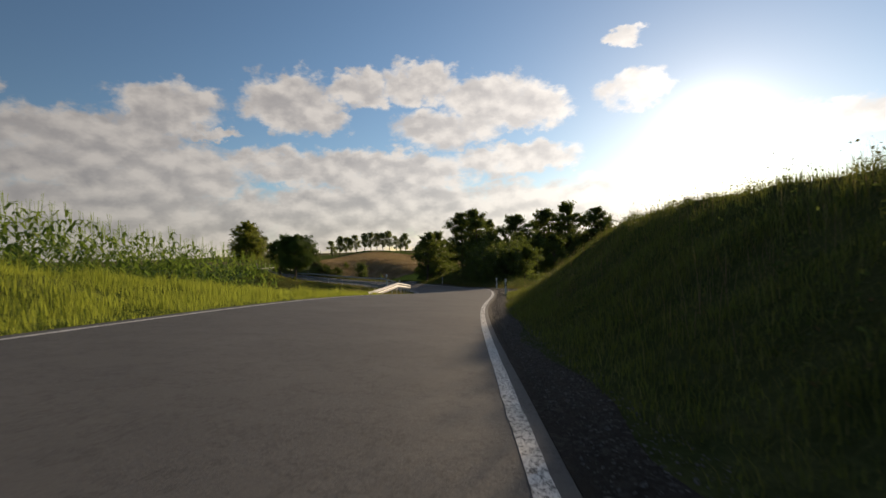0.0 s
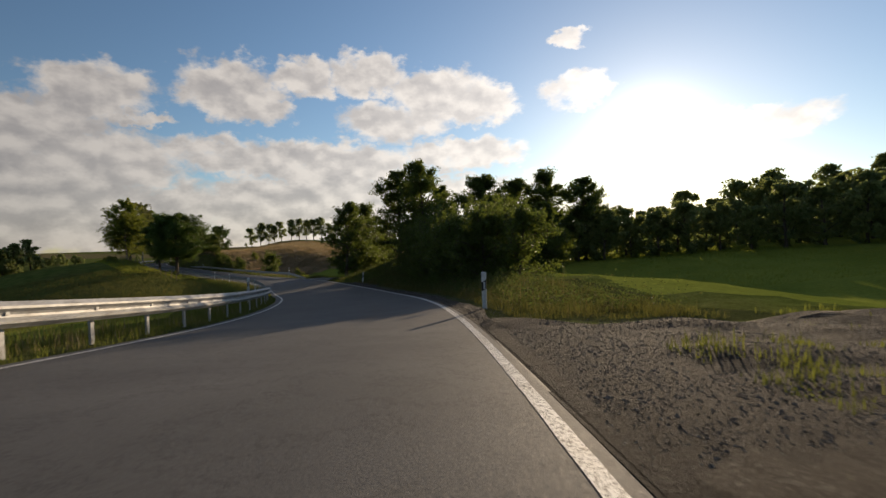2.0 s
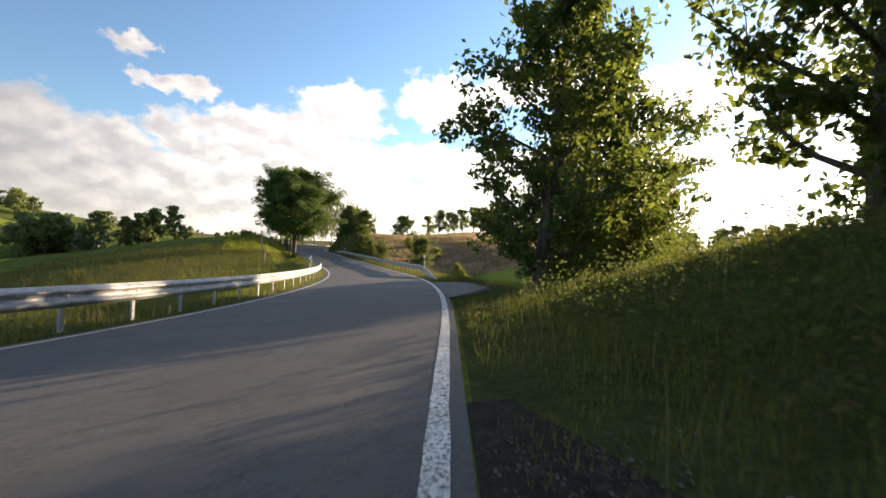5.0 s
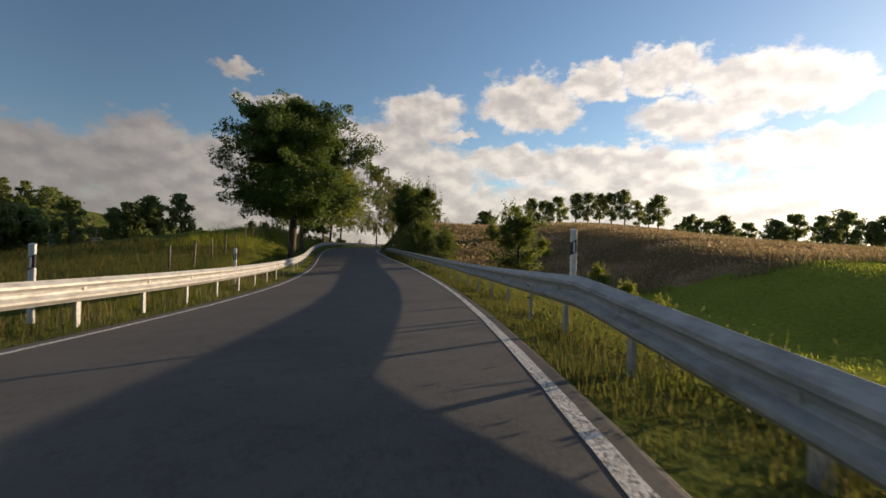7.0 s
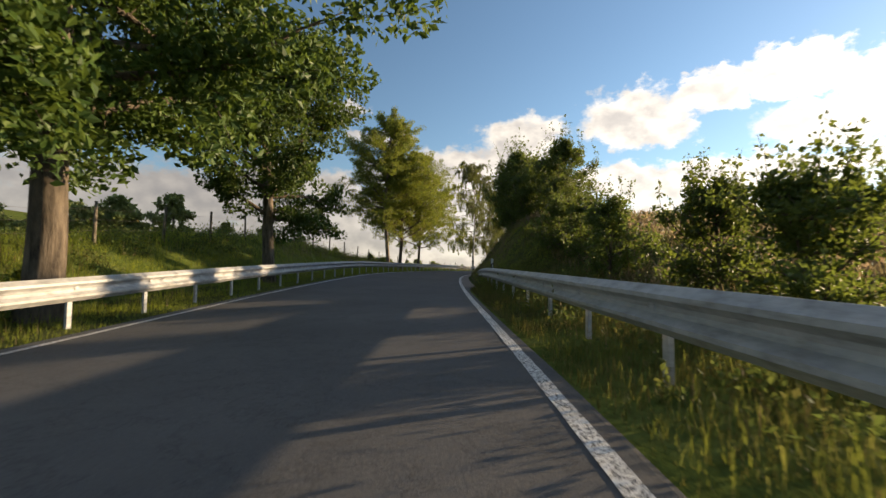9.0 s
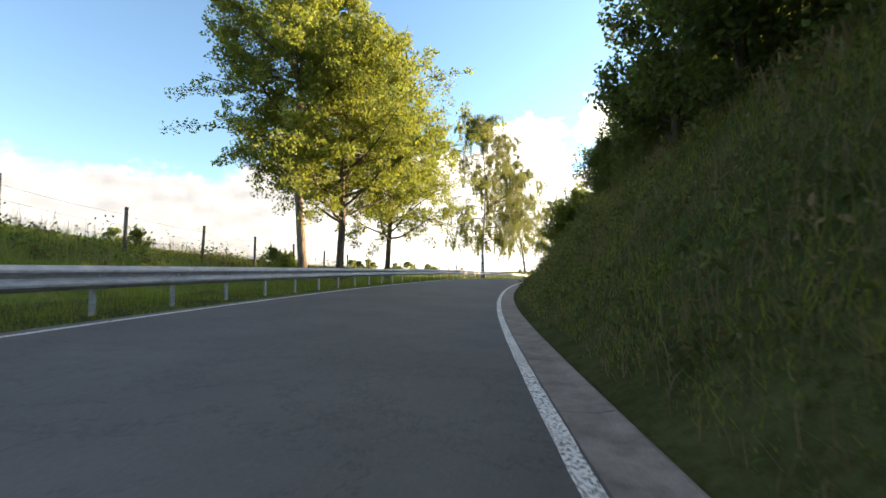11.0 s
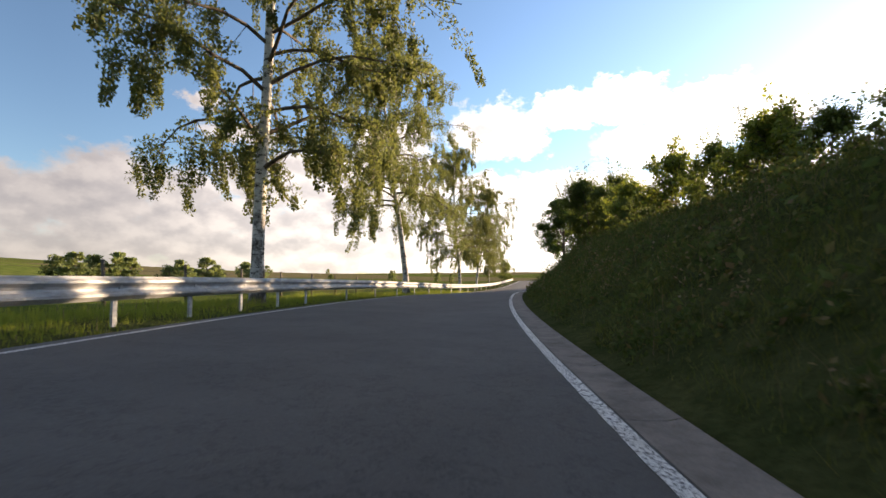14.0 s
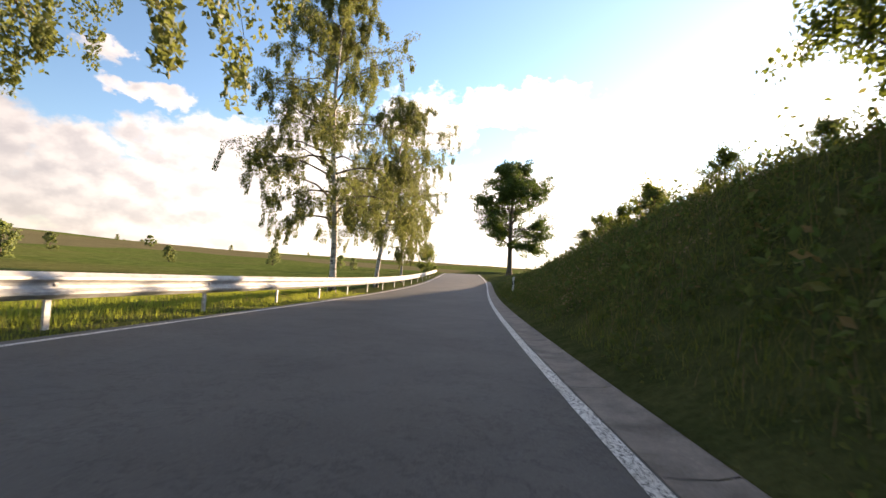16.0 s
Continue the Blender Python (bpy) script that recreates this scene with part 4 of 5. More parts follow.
def tree_meshes(seed, height, trunk_r, clear, spread, shape, n_leaves, leaf, bark, leafmat, limbs=16, droop=0.0, lean=0.02, hang=0.0, tuft=0.34, sub=5, rise=0.75, shoots=0):
    """Trunk with limbs, and a crown of leaves round the twigs. shape(h) is the crown's radius (0 to 1) at height share h (0 to 1)."""
    g = np.random.default_rng(seed)
    V, F, off = [], [], 0

    def add(path, r0, r1, sides):
        nonlocal off
        v, f = tube(path, np.linspace(r0, r1, len(path)), sides)
        V.append(v)
        F.append(f + off)
        off += len(v)

    trunk = wander(g, (0, 0, -0.3), (g.normal(0, lean), g.normal(0, lean), 1), height * 0.93, 12, 0.035, 0.02)
    r = trunk_r * (1 - np.linspace(0, 1, 13)) ** 0.75 + 0.02
    r[0] *= 1.45
    v, f = tube(trunk, r, 9)
    V.append(v), F.append(f)
    off += len(v)
    n_trunk = len(f)
    twigs, strand, extra = [], [], []
    for k in range(limbs):
        h = clear + (1 - clear) * (k + g.uniform(0.1, 0.9)) / limbs * 0.94
        i = h * 12
        base = trunk[int(i)] + (trunk[min(int(i) + 1, 12)] - trunk[int(i)]) * (i - int(i))
        hh = (h - clear) / (1 - clear)
        reach = spread * shape(hh) * g.uniform(0.75, 1.08)
        a = k * 2.4 + g.uniform(-0.5, 0.5)
        climb = rise - 0.25 * droop + 0.8 * hh
        d = np.array([math.cos(a), math.sin(a), climb * g.uniform(0.5, 1.1)])
        d /= np.linalg.norm(d)
        limb = wander(g, base, d, max(reach, 0.5), 6, 0.14, 0.03 - 0.16 * hang)
        add(limb, max(0.025, trunk_r * 0.42 * (1 - 0.7 * hh)), 0.012, 5)
        twigs.append(limb[2:])
        strand.append(False)
        for m in range(sub):
            q = g.uniform(0.25, 1.0)
            p = limb[min(int(q * 6), 5)]
            dd = (limb[-1] - limb[0]) / (np.linalg.norm(limb[-1] - limb[0]) + 1e-6) + g.standard_normal(3) * 0.75
            dd /= np.linalg.norm(dd)
            tw = wander(g, p, dd, max(reach, 0.6) * g.uniform(0.25, 0.5), 4, 0.22, -0.35 * hang)
            add(tw, 0.016 + 0.004 * trunk_r, 0.005, 3)
            twigs.append(tw)
            strand.append(False)
            for _ in range(1 if hang else 0):
                st = wander(g, tw[g.integers(2, 5)], (g.normal(0, 0.25), g.normal(0, 0.25), -1), g.uniform(0.4, 1.5) * hang, 4, 0.08, -0.2)
                twigs.append(st)
                strand.append(True)
                add(st, 0.005, 0.003, 3)
    # long upright shoots above the outline, thinly leaved
    for k in range(shoots):
        p = twigs[g.integers(0, len(twigs))][-1]
        if p[2] < 0.45 * height:
            continue
        sh = wander(g, p, (g.normal(0, 0.35), g.normal(0, 0.35), 1), height * g.uniform(0.12, 0.32), 4, 0.12, 0.05)
        add(sh, 0.009, 0.003, 3)
        extra.append(sh[g.integers(1, 5, 22)] + g.normal(0, 0.06, (22, 3)))
    tw, hung = np.array(twigs), np.array(strand)
    # leaves in rounded clumps round the twigs, and singly along hanging strands
    pick = g.integers(0, len(tw), n_leaves)
    q = np.where(hung[pick], g.uniform(0.1, 4.0, n_leaves), np.floor(g.uniform(1.0, 4.0, n_leaves)) + 0.5)
    i = np.minimum(q.astype(int), 3)
    fr = (q - i)[:, None]
    at = tw[pick, i] * (1 - fr) + tw[pick, i + 1] * fr
    ball = g.standard_normal((n_leaves, 3))
    ball *= (g.uniform(0.25, 1, n_leaves) ** 0.45 / np.linalg.norm(ball, axis=1))[:, None]
    fat = g.uniform(0.65, 1.25, (len(tw), 4))[pick, i]
    at = at + ball * np.where(hung[pick], 0.42 * tuft, tuft * fat)[:, None] * (1, 1, 0.72)
    if extra:
        at = np.vstack([at] + extra)
    wood = grid_mesh("trunk", np.vstack(V), [np.vstack(F)], [bark, BARK], np.r_[np.zeros(n_trunk, int), np.ones(sum(len(f) for f in F) - n_trunk, int)], True)
    return wood, leaves_mesh("crown", at, leaf, g, leafmat, droop + hang, 1.5)


def round_crown(h):
    return max(0.12, math.sin(math.pi * min(1.0, 0.16 + 0.84 * h) ** 0.85) ** 0.6) if h < 1 else 0.1


def dome_crown(h):
    return max(0.1, (1 - max(0.0, (h - 0.25) / 0.75) ** 2.2)) * (0.75 + 0.25 * min(1, h / 0.25))


def birch_crown(h):
    return max(0.10, math.sin(math.pi * min(0.97, 0.22 + 0.75 * h)) ** 0.75)


def plant(name, meshes, x, y, z, turn, size, label, category, group="", stretch=1.0):
    ob = tagged(new(name), label, category, group)
    ob.matrix_basis = pose(x, y, z, 0, 0, turn) @ Matrix.Diagonal((size, size, size * stretch, 1))
    part("trunk", meshes[0], ob)
    part("crown", meshes[1], ob)
    return ob


OAK = tree_meshes(11, 12.6, 0.32, 0.31, 6.3, dome_crown, 125000, 0.125, BARK, LEAF_OAK, 48, 0.1, 0.01, 0, 0.66, 9, 0.16)
OAK_B = tree_meshes(12, 12.2, 0.27, 0.27, 5.0, dome_crown, 60000, 0.12, BARK, LEAF_OAK, 34, 0.1, 0.02, 0, 0.52, 8, 0.40)
LIME = tree_meshes(21, 18.5, 0.21, 0.36, 5.4, round_crown, 76000, 0.10, BARK_PALE, LEAF_LIME, 46, 0.1, 0.015, 0, 0.42, 9, 0.35)
LIME_B = tree_meshes(22, 13.4, 0.19, 0.26, 7.2, round_crown, 90000, 0.098, BARK, LEAF_LIME, 46, 0.1, 0.02, 0, 0.44, 10, 0.35)
BIRCH = tree_meshes(31, 22.5, 0.20, 0.22, 6.4, birch_crown, 140000, 0.076, BIRCH_BARK, LEAF_BIRCH, 44, 0.2, 0.03, 1.0, 0.40, 7, 0.7)
BIRCH_B = tree_meshes(32, 21.5, 0.21, 0.32, 6.6, birch_crown, 120000, 0.082, BIRCH_BARK, LEAF_BIRCH, 46, 0.2, 0.03, 1.1, 0.46, 7, 0.42)
WOOD_TREE = [tree_meshes(40 + k, 10.5, 0.2, 0.10, 3.6, dome_crown, 17000, 0.14, BARK, LEAF_HEDGE, 34, 0.1, 0.03, 0, 0.42, 7, 0.5) for k in range(3)]
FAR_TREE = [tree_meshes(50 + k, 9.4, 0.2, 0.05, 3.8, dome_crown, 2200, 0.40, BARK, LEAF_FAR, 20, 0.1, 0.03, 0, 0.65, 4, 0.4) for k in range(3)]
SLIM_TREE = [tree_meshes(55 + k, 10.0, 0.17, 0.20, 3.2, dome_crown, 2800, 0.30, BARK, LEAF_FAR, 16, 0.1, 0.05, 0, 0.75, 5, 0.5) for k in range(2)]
BUSH = [tree_meshes(60 + k, 3.1, 0.05, 0.02, 1.8, dome_crown, 8500, 0.076, BARK, LEAF_HEDGE, 22, 0.0, 0.1, 0, 0.30, 5, 0.5, 36) for k in range(3)]
SHRUB = [tree_meshes(70 + k, 2.5, 0.03, 0.02, 1.4, dome_crown, 5200, 0.08, BARK, LEAF_LIME, 18, 0.0, 0.12, 0, 0.26, 5, 0.5, 26) for k in range(2)]
THICKET = [tree_meshes(75 + k, 6.0, 0.09, 0.03, 2.7, dome_crown, 13500, 0.10, BARK, LEAF_HEDGE, 26, 0.0, 0.06, 0, 0.42, 6, 0.5, 40) for k in range(2)]


def tree_at(name, meshes, s, u, size, label, group="", turn=None, sink=0.05, stretch=1.0):
    x, y, z = on_ground(s, u)
    return plant(name, meshes, x, y, z - sink, s * 37 % 360 if turn is None else turn, size, label, "bush" if "bush" in name else "tree", group, stretch)


def tree_xy(name, meshes, x, y, size, label, group="", turn=None, stretch=1.0, z=None):
    if z is None:
        z = float(ground_z(np.array([x]), np.array([y]))[0])
    return plant(name, meshes, x, y, z - 0.1, (x * 31 + y * 17) % 360 if turn is None else turn, size, label, "bush" if "bush" in name else "tree", group, stretch)


# the avenue on the left, from the oaks to the far bend
tree_at("oak_tree", OAK, 141.0, -5.0, 1.0, "broad dark-green oak tree behind the guardrail", "roadside trees", 20)
tree_at("oak_tree", OAK_B, 152.0, -5.0, 0.92, "dark-green oak tree beside the road", "roadside trees", 120)
tree_at("lime_tree", LIME, 184.3, -6.5, 1.0, "sunlit lime tree with a pale trunk", "roadside trees", 40)
tree_at("lime_tree", LIME_B, 188.0, -6.3, 1.08, "slim sunlit lime tree behind the guardrail", "roadside trees", 160)
tree_at("lime_tree", LIME_B, 195.1, -5.9, 0.95, "dark-stemmed lime tree with yellow-green leaves", "roadside trees", 280)
for s, u, me, sz, turn in ((221.5, -5.2, BIRCH, 1.0, 15), (240.8, -5.2, BIRCH_B, 1.0, 80), (259.4, -5.0, BIRCH, 0.82, 200), (269.2, -5.0, BIRCH_B, 0.70, 250), (279.5, -5.0, BIRCH, 0.54, 310)):
    tree_at("birch_tree", me, s, u, sz, "weeping birch tree with white and black bark", "roadside birches", turn)
tree_at("oak_tree", OAK_B, 302.0, 6.6, 1.35, "dark compact tree beside the far bend", "far trees", 10)
for s, u, sz in ((140.2, -5.6, 0.42), (141.8, -6.0, 0.36), (183.2, -6.9, 0.5), (184.8, -7.4, 0.42)):
    tree_at("foot_bush", SHRUB[int(s) % 2], s, u, sz, "small leafy bush at the foot of a roadside tree", "bushes at the tree feet")
tree_at("round_bush", BUSH[0], 310, -5.5, 1.5, "round green bush by the far bend", "far trees")

# trees and hedge on the right of the dip
for x, y, k, sz in ((-4.8, 85.0, 0, 0.95), (-2.2, 92.6, 1, 1.0), (1.5, 82.5, 2, 1.1), (4.5, 77.0, 0, 1.05), (6.0, 88.0, 1, 1.1), (9.5, 71.0, 2, 0.75), (10.5, 80.0, 0, 1.15), (16.0, 92.0, 1, 0.9), (15.5, 73.0, 2, 0.8),
                    (20.0, 104.0, 0, 1.5), (26.0, 103.0, 1, 1.55), (31.0, 102.0, 2, 1.4), (23.0, 94.0, 2, 0.8), (17.0, 81.0, 1, 0.75), (35.0, 108.0, 0, 1.1)):
    tree_xy("field_tree", WOOD_TREE[k], x, y, sz, "dark leafy tree of the roadside copse", "copse trees")
tree_at("field_tree", OAK_B, 99.0, 11.8, 0.82, "dark leafy tree overhanging the lay-by", "copse trees", 200)
gh = np.random.default_rng(5)
for s, u, sz in ((86.5, 9.4, 1.1), (89.5, 10.2, 1.2), (93, 10.8, 1.1), (103.0, 13.0, 1.2)):
    tree_at("hedge_bush", BUSH[int(s) % 3], s, u, sz, "dense dark bush behind the lay-by", "hedge bushes")
for s, u, sz in ((94.5, 13.5, 1.0), (97.5, 15.0, 1.05), (100.5, 15.5, 1.1), (103.5, 15.2, 1.0), (106.0, 17.0, 0.95)):
    tree_at("thicket_bush", THICKET[int(s) % 2], s, u, sz, "dark tall thicket at the meadow edge", "hedge bushes")
for s in np.arange(52.5, 69, 1.7):
    tree_at("hedge_bush", BUSH[int(s) % 3], s, 6.9 + 0.05 * (s - 52) + gh.uniform(-0.3, 0.6), gh.uniform(1.0, 1.3), "dense dark hedge bush beside the verge", "hedge bushes")
    tree_at("hedge_bush", BUSH[int(s + 1) % 3], s + 0.8, 9.6 + gh.uniform(-0.6, 0.8), gh.uniform(1.2, 1.55), "tall dense hedge bush under the copse", "hedge bushes")

# hedge on the cutting
for s in np.arange(155, 193, 1.9):
    tree_at("hedge_bush", BUSH[int(s) % 3], s, 8.1 + gh.uniform(-0.7, 0.8), gh.uniform(0.7, 1.05) * (0.75 if s < 164 else 1.1), "leafy hedge bush on top of the bank", "bank bushes")
for s in np.arange(160, 184, 2.6):
    tree_at("thicket_bush", THICKET[int(s) % 2], s, 8.7 + gh.uniform(-0.8, 0.8), gh.uniform(0.6, 0.85) + (0.15 if s > 170 else 0), "dark tall thicket above the bank", "bank bushes")
for s in np.arange(196, 234, 1.8):
    tree_at("hedge_bush", BUSH[int(s * 3) % 3], s, 8.1 + gh.uniform(-0.5, 0.6), gh.uniform(0.35, 0.62) * (1.5 if s < 212 else 1.0), "leafy hedge bush on top of the bank", "bank bushes")
# pale lime leaves put the sunlight on these bushes into their colour
for s, u, sz, k in ((195.5, 7.3, 1.35, 0), (198.5, 7.6, 1.5, 1), (202, 7.8, 1.2, 0), (211, 8.2, 0.8, 1), (217, 8.2, 0.8, 0), (222, 8.0, 0.9, 1), (228, 8.0, 0.9, 0), (262, 9.0, 0.8, 1), (254, 8.6, 0.7, 0)):
    tree_at("sunlit_bush", SHRUB[k], s, u, sz, "sunlit yellow-green bush on the bank edge", "bank bushes")
for s, u, sz in ((168, 7.4, 1.0), (171, 7.0, 1.05), (174.5, 7.2, 0.95), (205.0, 7.6, 0.58), (205.5, 8.0, 0.5), (208.7, 7.9, 0.6), (211, 8.3, 0.45), (231.5, 8.0, 0.38), (234, 7.9, 0.48), (236.5, 7.5, 0.66), (239, 7.3, 0.75), (241.3, 7.6, 0.70), (239.5, 9.4, 0.72)):
    tree_at("thicket_bush", THICKET[int(s * 2) % 2], s, u, sz, "dark tall thicket reaching down the bank", "bank bushes")
# again the light lime leaf colour stands in for sun on the bush
for x, y, me, sz, turn in ((-64.7, 179.1, SHRUB[0], 1.22, 70), (-64.2, 179.7, SHRUB[1], 1.0, 20), (-68.2, 187.6, SHRUB[1], 1.30, 140), (-67.5, 187.9, SHRUB[0], 1.2, 250)):
    tree_xy("sunlit_bush", me, x, y, sz, "tall sunlit green bush standing on the bank slope", "bank bushes", turn, 1.1)
for s, u, sz in ((138, 6.6, 0.75), (141.5, 7.6, 0.8), (145, 6.8, 0.75), (148.5, 7.2, 0.75), (151, 6.8, 0.7)):
    tree_at("hedge_bush", BUSH[int(s) % 3], s, u, sz, "round green bush behind the guardrail", "bank bushes")
tree_at("willow_bush", BUSH[0], 132.5, 10.6, 1.45, "bushy willow on the heather slope", "slope bushes")
for s, u, sz in ((128, 14, 0.6), (122, 12, 0.6), (140, 16, 0.7), (118, 11, 0.5), (148, 14, 0.8)):
    tree_at("slope_bush", SHRUB[1], s, u, sz, "low green bush on the heather slope", "slope bushes")

# poplar row on the skyline, far woods, wooded hill
for k in range(13):
    t = k / 12
    x, y = -60 + 34 * t + gh.uniform(-0.8, 0.8), 218 + 8 * t + gh.uniform(-2, 2)
    tree_xy("skyline_tree", SLIM_TREE[k % 2], *beyond(x, y, 0.5), gh.uniform(0.7, 0.95), "slender tree of the row on the skyline", "skyline trees", stretch=1.1)
for k in range(24):
    x, y = -16 + 3.2 * k + gh.uniform(-2, 2), 258 - 1.1 * k + gh.uniform(-8, 8)
    tree_xy("wood_tree", FAR_TREE[k % 3], x, y, gh.uniform(0.95, 1.3), "tree of the dark wood behind the meadow", "hill wood")
for row, far in enumerate((64, 72, 82, 95, 115)):
    for a in np.arange(15 if row else 21, 74, 3.3 - 0.3 * row):
        d = far + gh.uniform(-3, 3)
        x, y = 2 + d * math.sin(radians(a)), 40 + d * math.cos(radians(a))
        if y > 113 or (a < 22 and d > 80):
            continue
        tree_xy("wood_tree", FAR_TREE[int(a + row) % 3], x, y, (0.090 * d + 2.7) / 9.6 * gh.uniform(0.72, 1.08), "tree of the dark wood behind the meadow", "hill wood")
for k in range(24):
    t = gh.normal(0.12, 0.10) if k % 3 else gh.normal(0.62, 0.12)
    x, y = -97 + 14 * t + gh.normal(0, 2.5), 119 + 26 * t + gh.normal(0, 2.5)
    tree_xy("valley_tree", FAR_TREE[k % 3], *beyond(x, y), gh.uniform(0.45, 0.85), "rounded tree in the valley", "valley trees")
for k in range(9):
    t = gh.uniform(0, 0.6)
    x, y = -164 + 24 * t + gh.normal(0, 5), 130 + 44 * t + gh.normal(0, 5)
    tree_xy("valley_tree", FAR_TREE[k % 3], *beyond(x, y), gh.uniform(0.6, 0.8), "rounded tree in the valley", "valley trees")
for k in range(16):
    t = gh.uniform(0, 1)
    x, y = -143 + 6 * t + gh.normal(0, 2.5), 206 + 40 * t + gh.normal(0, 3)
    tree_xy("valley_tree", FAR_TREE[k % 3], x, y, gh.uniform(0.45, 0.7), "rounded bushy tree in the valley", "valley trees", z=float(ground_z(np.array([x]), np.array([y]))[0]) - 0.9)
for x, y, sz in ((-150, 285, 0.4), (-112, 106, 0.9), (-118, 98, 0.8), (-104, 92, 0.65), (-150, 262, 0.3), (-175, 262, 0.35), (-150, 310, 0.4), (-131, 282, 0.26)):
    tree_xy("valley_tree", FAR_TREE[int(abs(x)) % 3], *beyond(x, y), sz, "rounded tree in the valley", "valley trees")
for k in range(50):
    q = gh.uniform(500, 1400)
    a = radians(gh.uniform(5, 85))
    x, y = -math.sin(a) * q, math.cos(a) * q
    if rolling(x, y, 200, 33) > 0.02:
        tree_xy("distant_tree", FAR_TREE[k % 3], x, y, gh.uniform(0.8, 1.3), "tree on the distant hill", "distant trees", z=float(ground_z(np.array([x]), np.array([y]))[0]) - 1.4)


# ---- fence on the left bank ----
def fence_post_mesh():
    bm = bmesh.new()
    bmesh.ops.create_cone(bm, cap_ends=True, segments=9, radius1=0.06, radius2=0.052, depth=1.8)
    bmesh.ops.translate(bm, vec=(0, 0, 0.5), verts=bm.verts)
    for v in bm.verts:
        v.co.x += 0.012 * math.sin(v.co.z * 5 + v.co.y * 40)
    return bm_mesh("fence_post", bm, OLD_WOOD, True)


def build_fence():
    me = fence_post_mesh()
    fence = tagged(new("wire_fence"), "grey wooden fence posts with thin wire on the bank", "fence")
    places = []
    for k, s in enumerate(np.arange(126, 246, 3.6)):
        u = float(np.interp(s, [128, 165, 178, 200, 250], [-9.0, -9.0, -8.6, -8.5, -9.5]))
        x, y, z = on_ground(s, u)
        part("fence_post", me, fence, "", pose(x, y, z, gh.uniform(-3, 3), gh.uniform(-3, 3), gh.uniform(0, 360)))
        places.append(np.array((x, y, z)))
    for h in (0.45, 0.8, 1.15):
        V, F, off = [], [], 0
        for a, b in zip(places[:-1], places[1:]):
            t = np.linspace(0, 1, 5)[:, None]
            path = a * (1 - t) + b * t
            path[:, 2] += h - 0.05 * np.sin(np.pi * t[:, 0])
            v, f = tube(path, np.full(5, 0.004), 3)
            V.append(v), F.append(f + off)
            off += len(v)
        part("wire", grid_mesh("wire", np.vstack(V), [np.vstack(F)], WIRE), fence, "thin rusty wire")


build_fence()


def build_shed():
    """Small field shed with a pitched roof."""
    x, y = beyond(-101.0, 132.0)
    z = float(ground_z(np.array([x]), np.array([y]))[0])
    shed = tagged(new("field_shed"), "small pale field shed with a dark pitched roof", "shed")
    shed.matrix_basis = pose(x, y, z - 0.1, 0, 0, 35)
    bm = bmesh.new()
    box(bm, -2.6, 2.6, -1.7, 1.7, 0.0, 2.3, 0.02)
    part("wall", bm_mesh("wall", bm, FAR_WALL), shed)
    bm = bmesh.new()
    low = [bm.verts.new(p) for p in ((-2.9, -2.0, 2.2), (2.9, -2.0, 2.2), (2.9, 2.0, 2.2), (-2.9, 2.0, 2.2), (-2.9, 0, 3.4), (2.9, 0, 3.4))]
    for f in ((0, 1, 5, 4), (2, 3, 4, 5), (3, 0, 4), (1, 2, 5), (3, 2, 1, 0)):
        bm.faces.new([low[i] for i in f])
    part("roof", bm_mesh("roof", bm, ROOF), shed, "dark weathered roof")
    bm = bmesh.new()
    box(bm, -0.55, 0.55, -1.76, -1.70, 0.05, 1.95, 0.01)
    part("door", bm_mesh("door", bm, OLD_WOOD), shed, "grey plank door")


build_shed()


# ---- grass, maize, heather ----
def blades(name, s0, s1, u0, u1, per_m2, h0, h1, mat, label, seed, width=0.009, thin=0.0, top_heavy=False, bend=0.35, clump=0.0, simple=False, lift=-0.02):
    """Grass along a strip of the verge; taller further from the road."""
    g = np.random.default_rng(seed)
    n = int((s1 - s0) * (u1 - u0) * per_m2)
    s, u = g.uniform(s0, s1, n), g.uniform(u0, u1, n)
    if clump:
        ok = rolling(s * 1.0, u * 1.0 + 200, clump, seed + 1) + g.normal(0, 0.12, n) > 0.0
        s, u = s[ok], u[ok]
    n = len(s)
    x, y = road_xy(s, u)
    z = ground_z(x, y, s, u) + lift
    patch = rolling(x, y, 2.3, seed) + 0.8 * rolling(x, y, 0.8, seed + 3)
    h = g.uniform(h0, h1, n) * np.clip(0.8 + 0.9 * patch, 0.3, 1.7) * (0.4 + 0.6 * smooth(np.abs(u), 3.4, 4.6))
    a = g.uniform(0, 6.28, n)
    w = width * g.uniform(0.6, 1.4, n)
    lean = g.uniform(0.05, bend, n) * h
    dx, dy = np.cos(a), np.sin(a)
    px, py = -dy * w, dx * w
    base = np.stack([x, y, z], 1)
    up = np.stack([dx * lean * 0.3, dy * lean * 0.3, h * 0.55], 1)
    tip = np.stack([dx * lean, dy * lean, h], 1)
    side = np.stack([px, py, 0 * px], 1)
    if simple:
        v = np.stack([base - side, base + side, base + tip], 1).reshape(-1, 3)
        return tagged(part(name, grid_mesh(name, v, [np.arange(3 * n).reshape(-1, 3)], mat)), label, "grass", kind="stuff")
    k = (0.5 if not top_heavy else 0.25)
    v = np.stack([base - side * k * 2, base + side * k * 2, base + up + side * (0.8 if not top_heavy else 0.4), base + tip, base + up - side * (0.8 if not top_heavy else 0.4)], 1).reshape(-1, 3)
    i = np.arange(n)[:, None] * 5
    faces = [np.hstack([i, i + 1, i + 2, i + 4]), np.hstack([i + 4, i + 2, i + 3])]
    return tagged(part(name, grid_mesh(name, v, faces, mat)), label, "grass", kind="stuff")


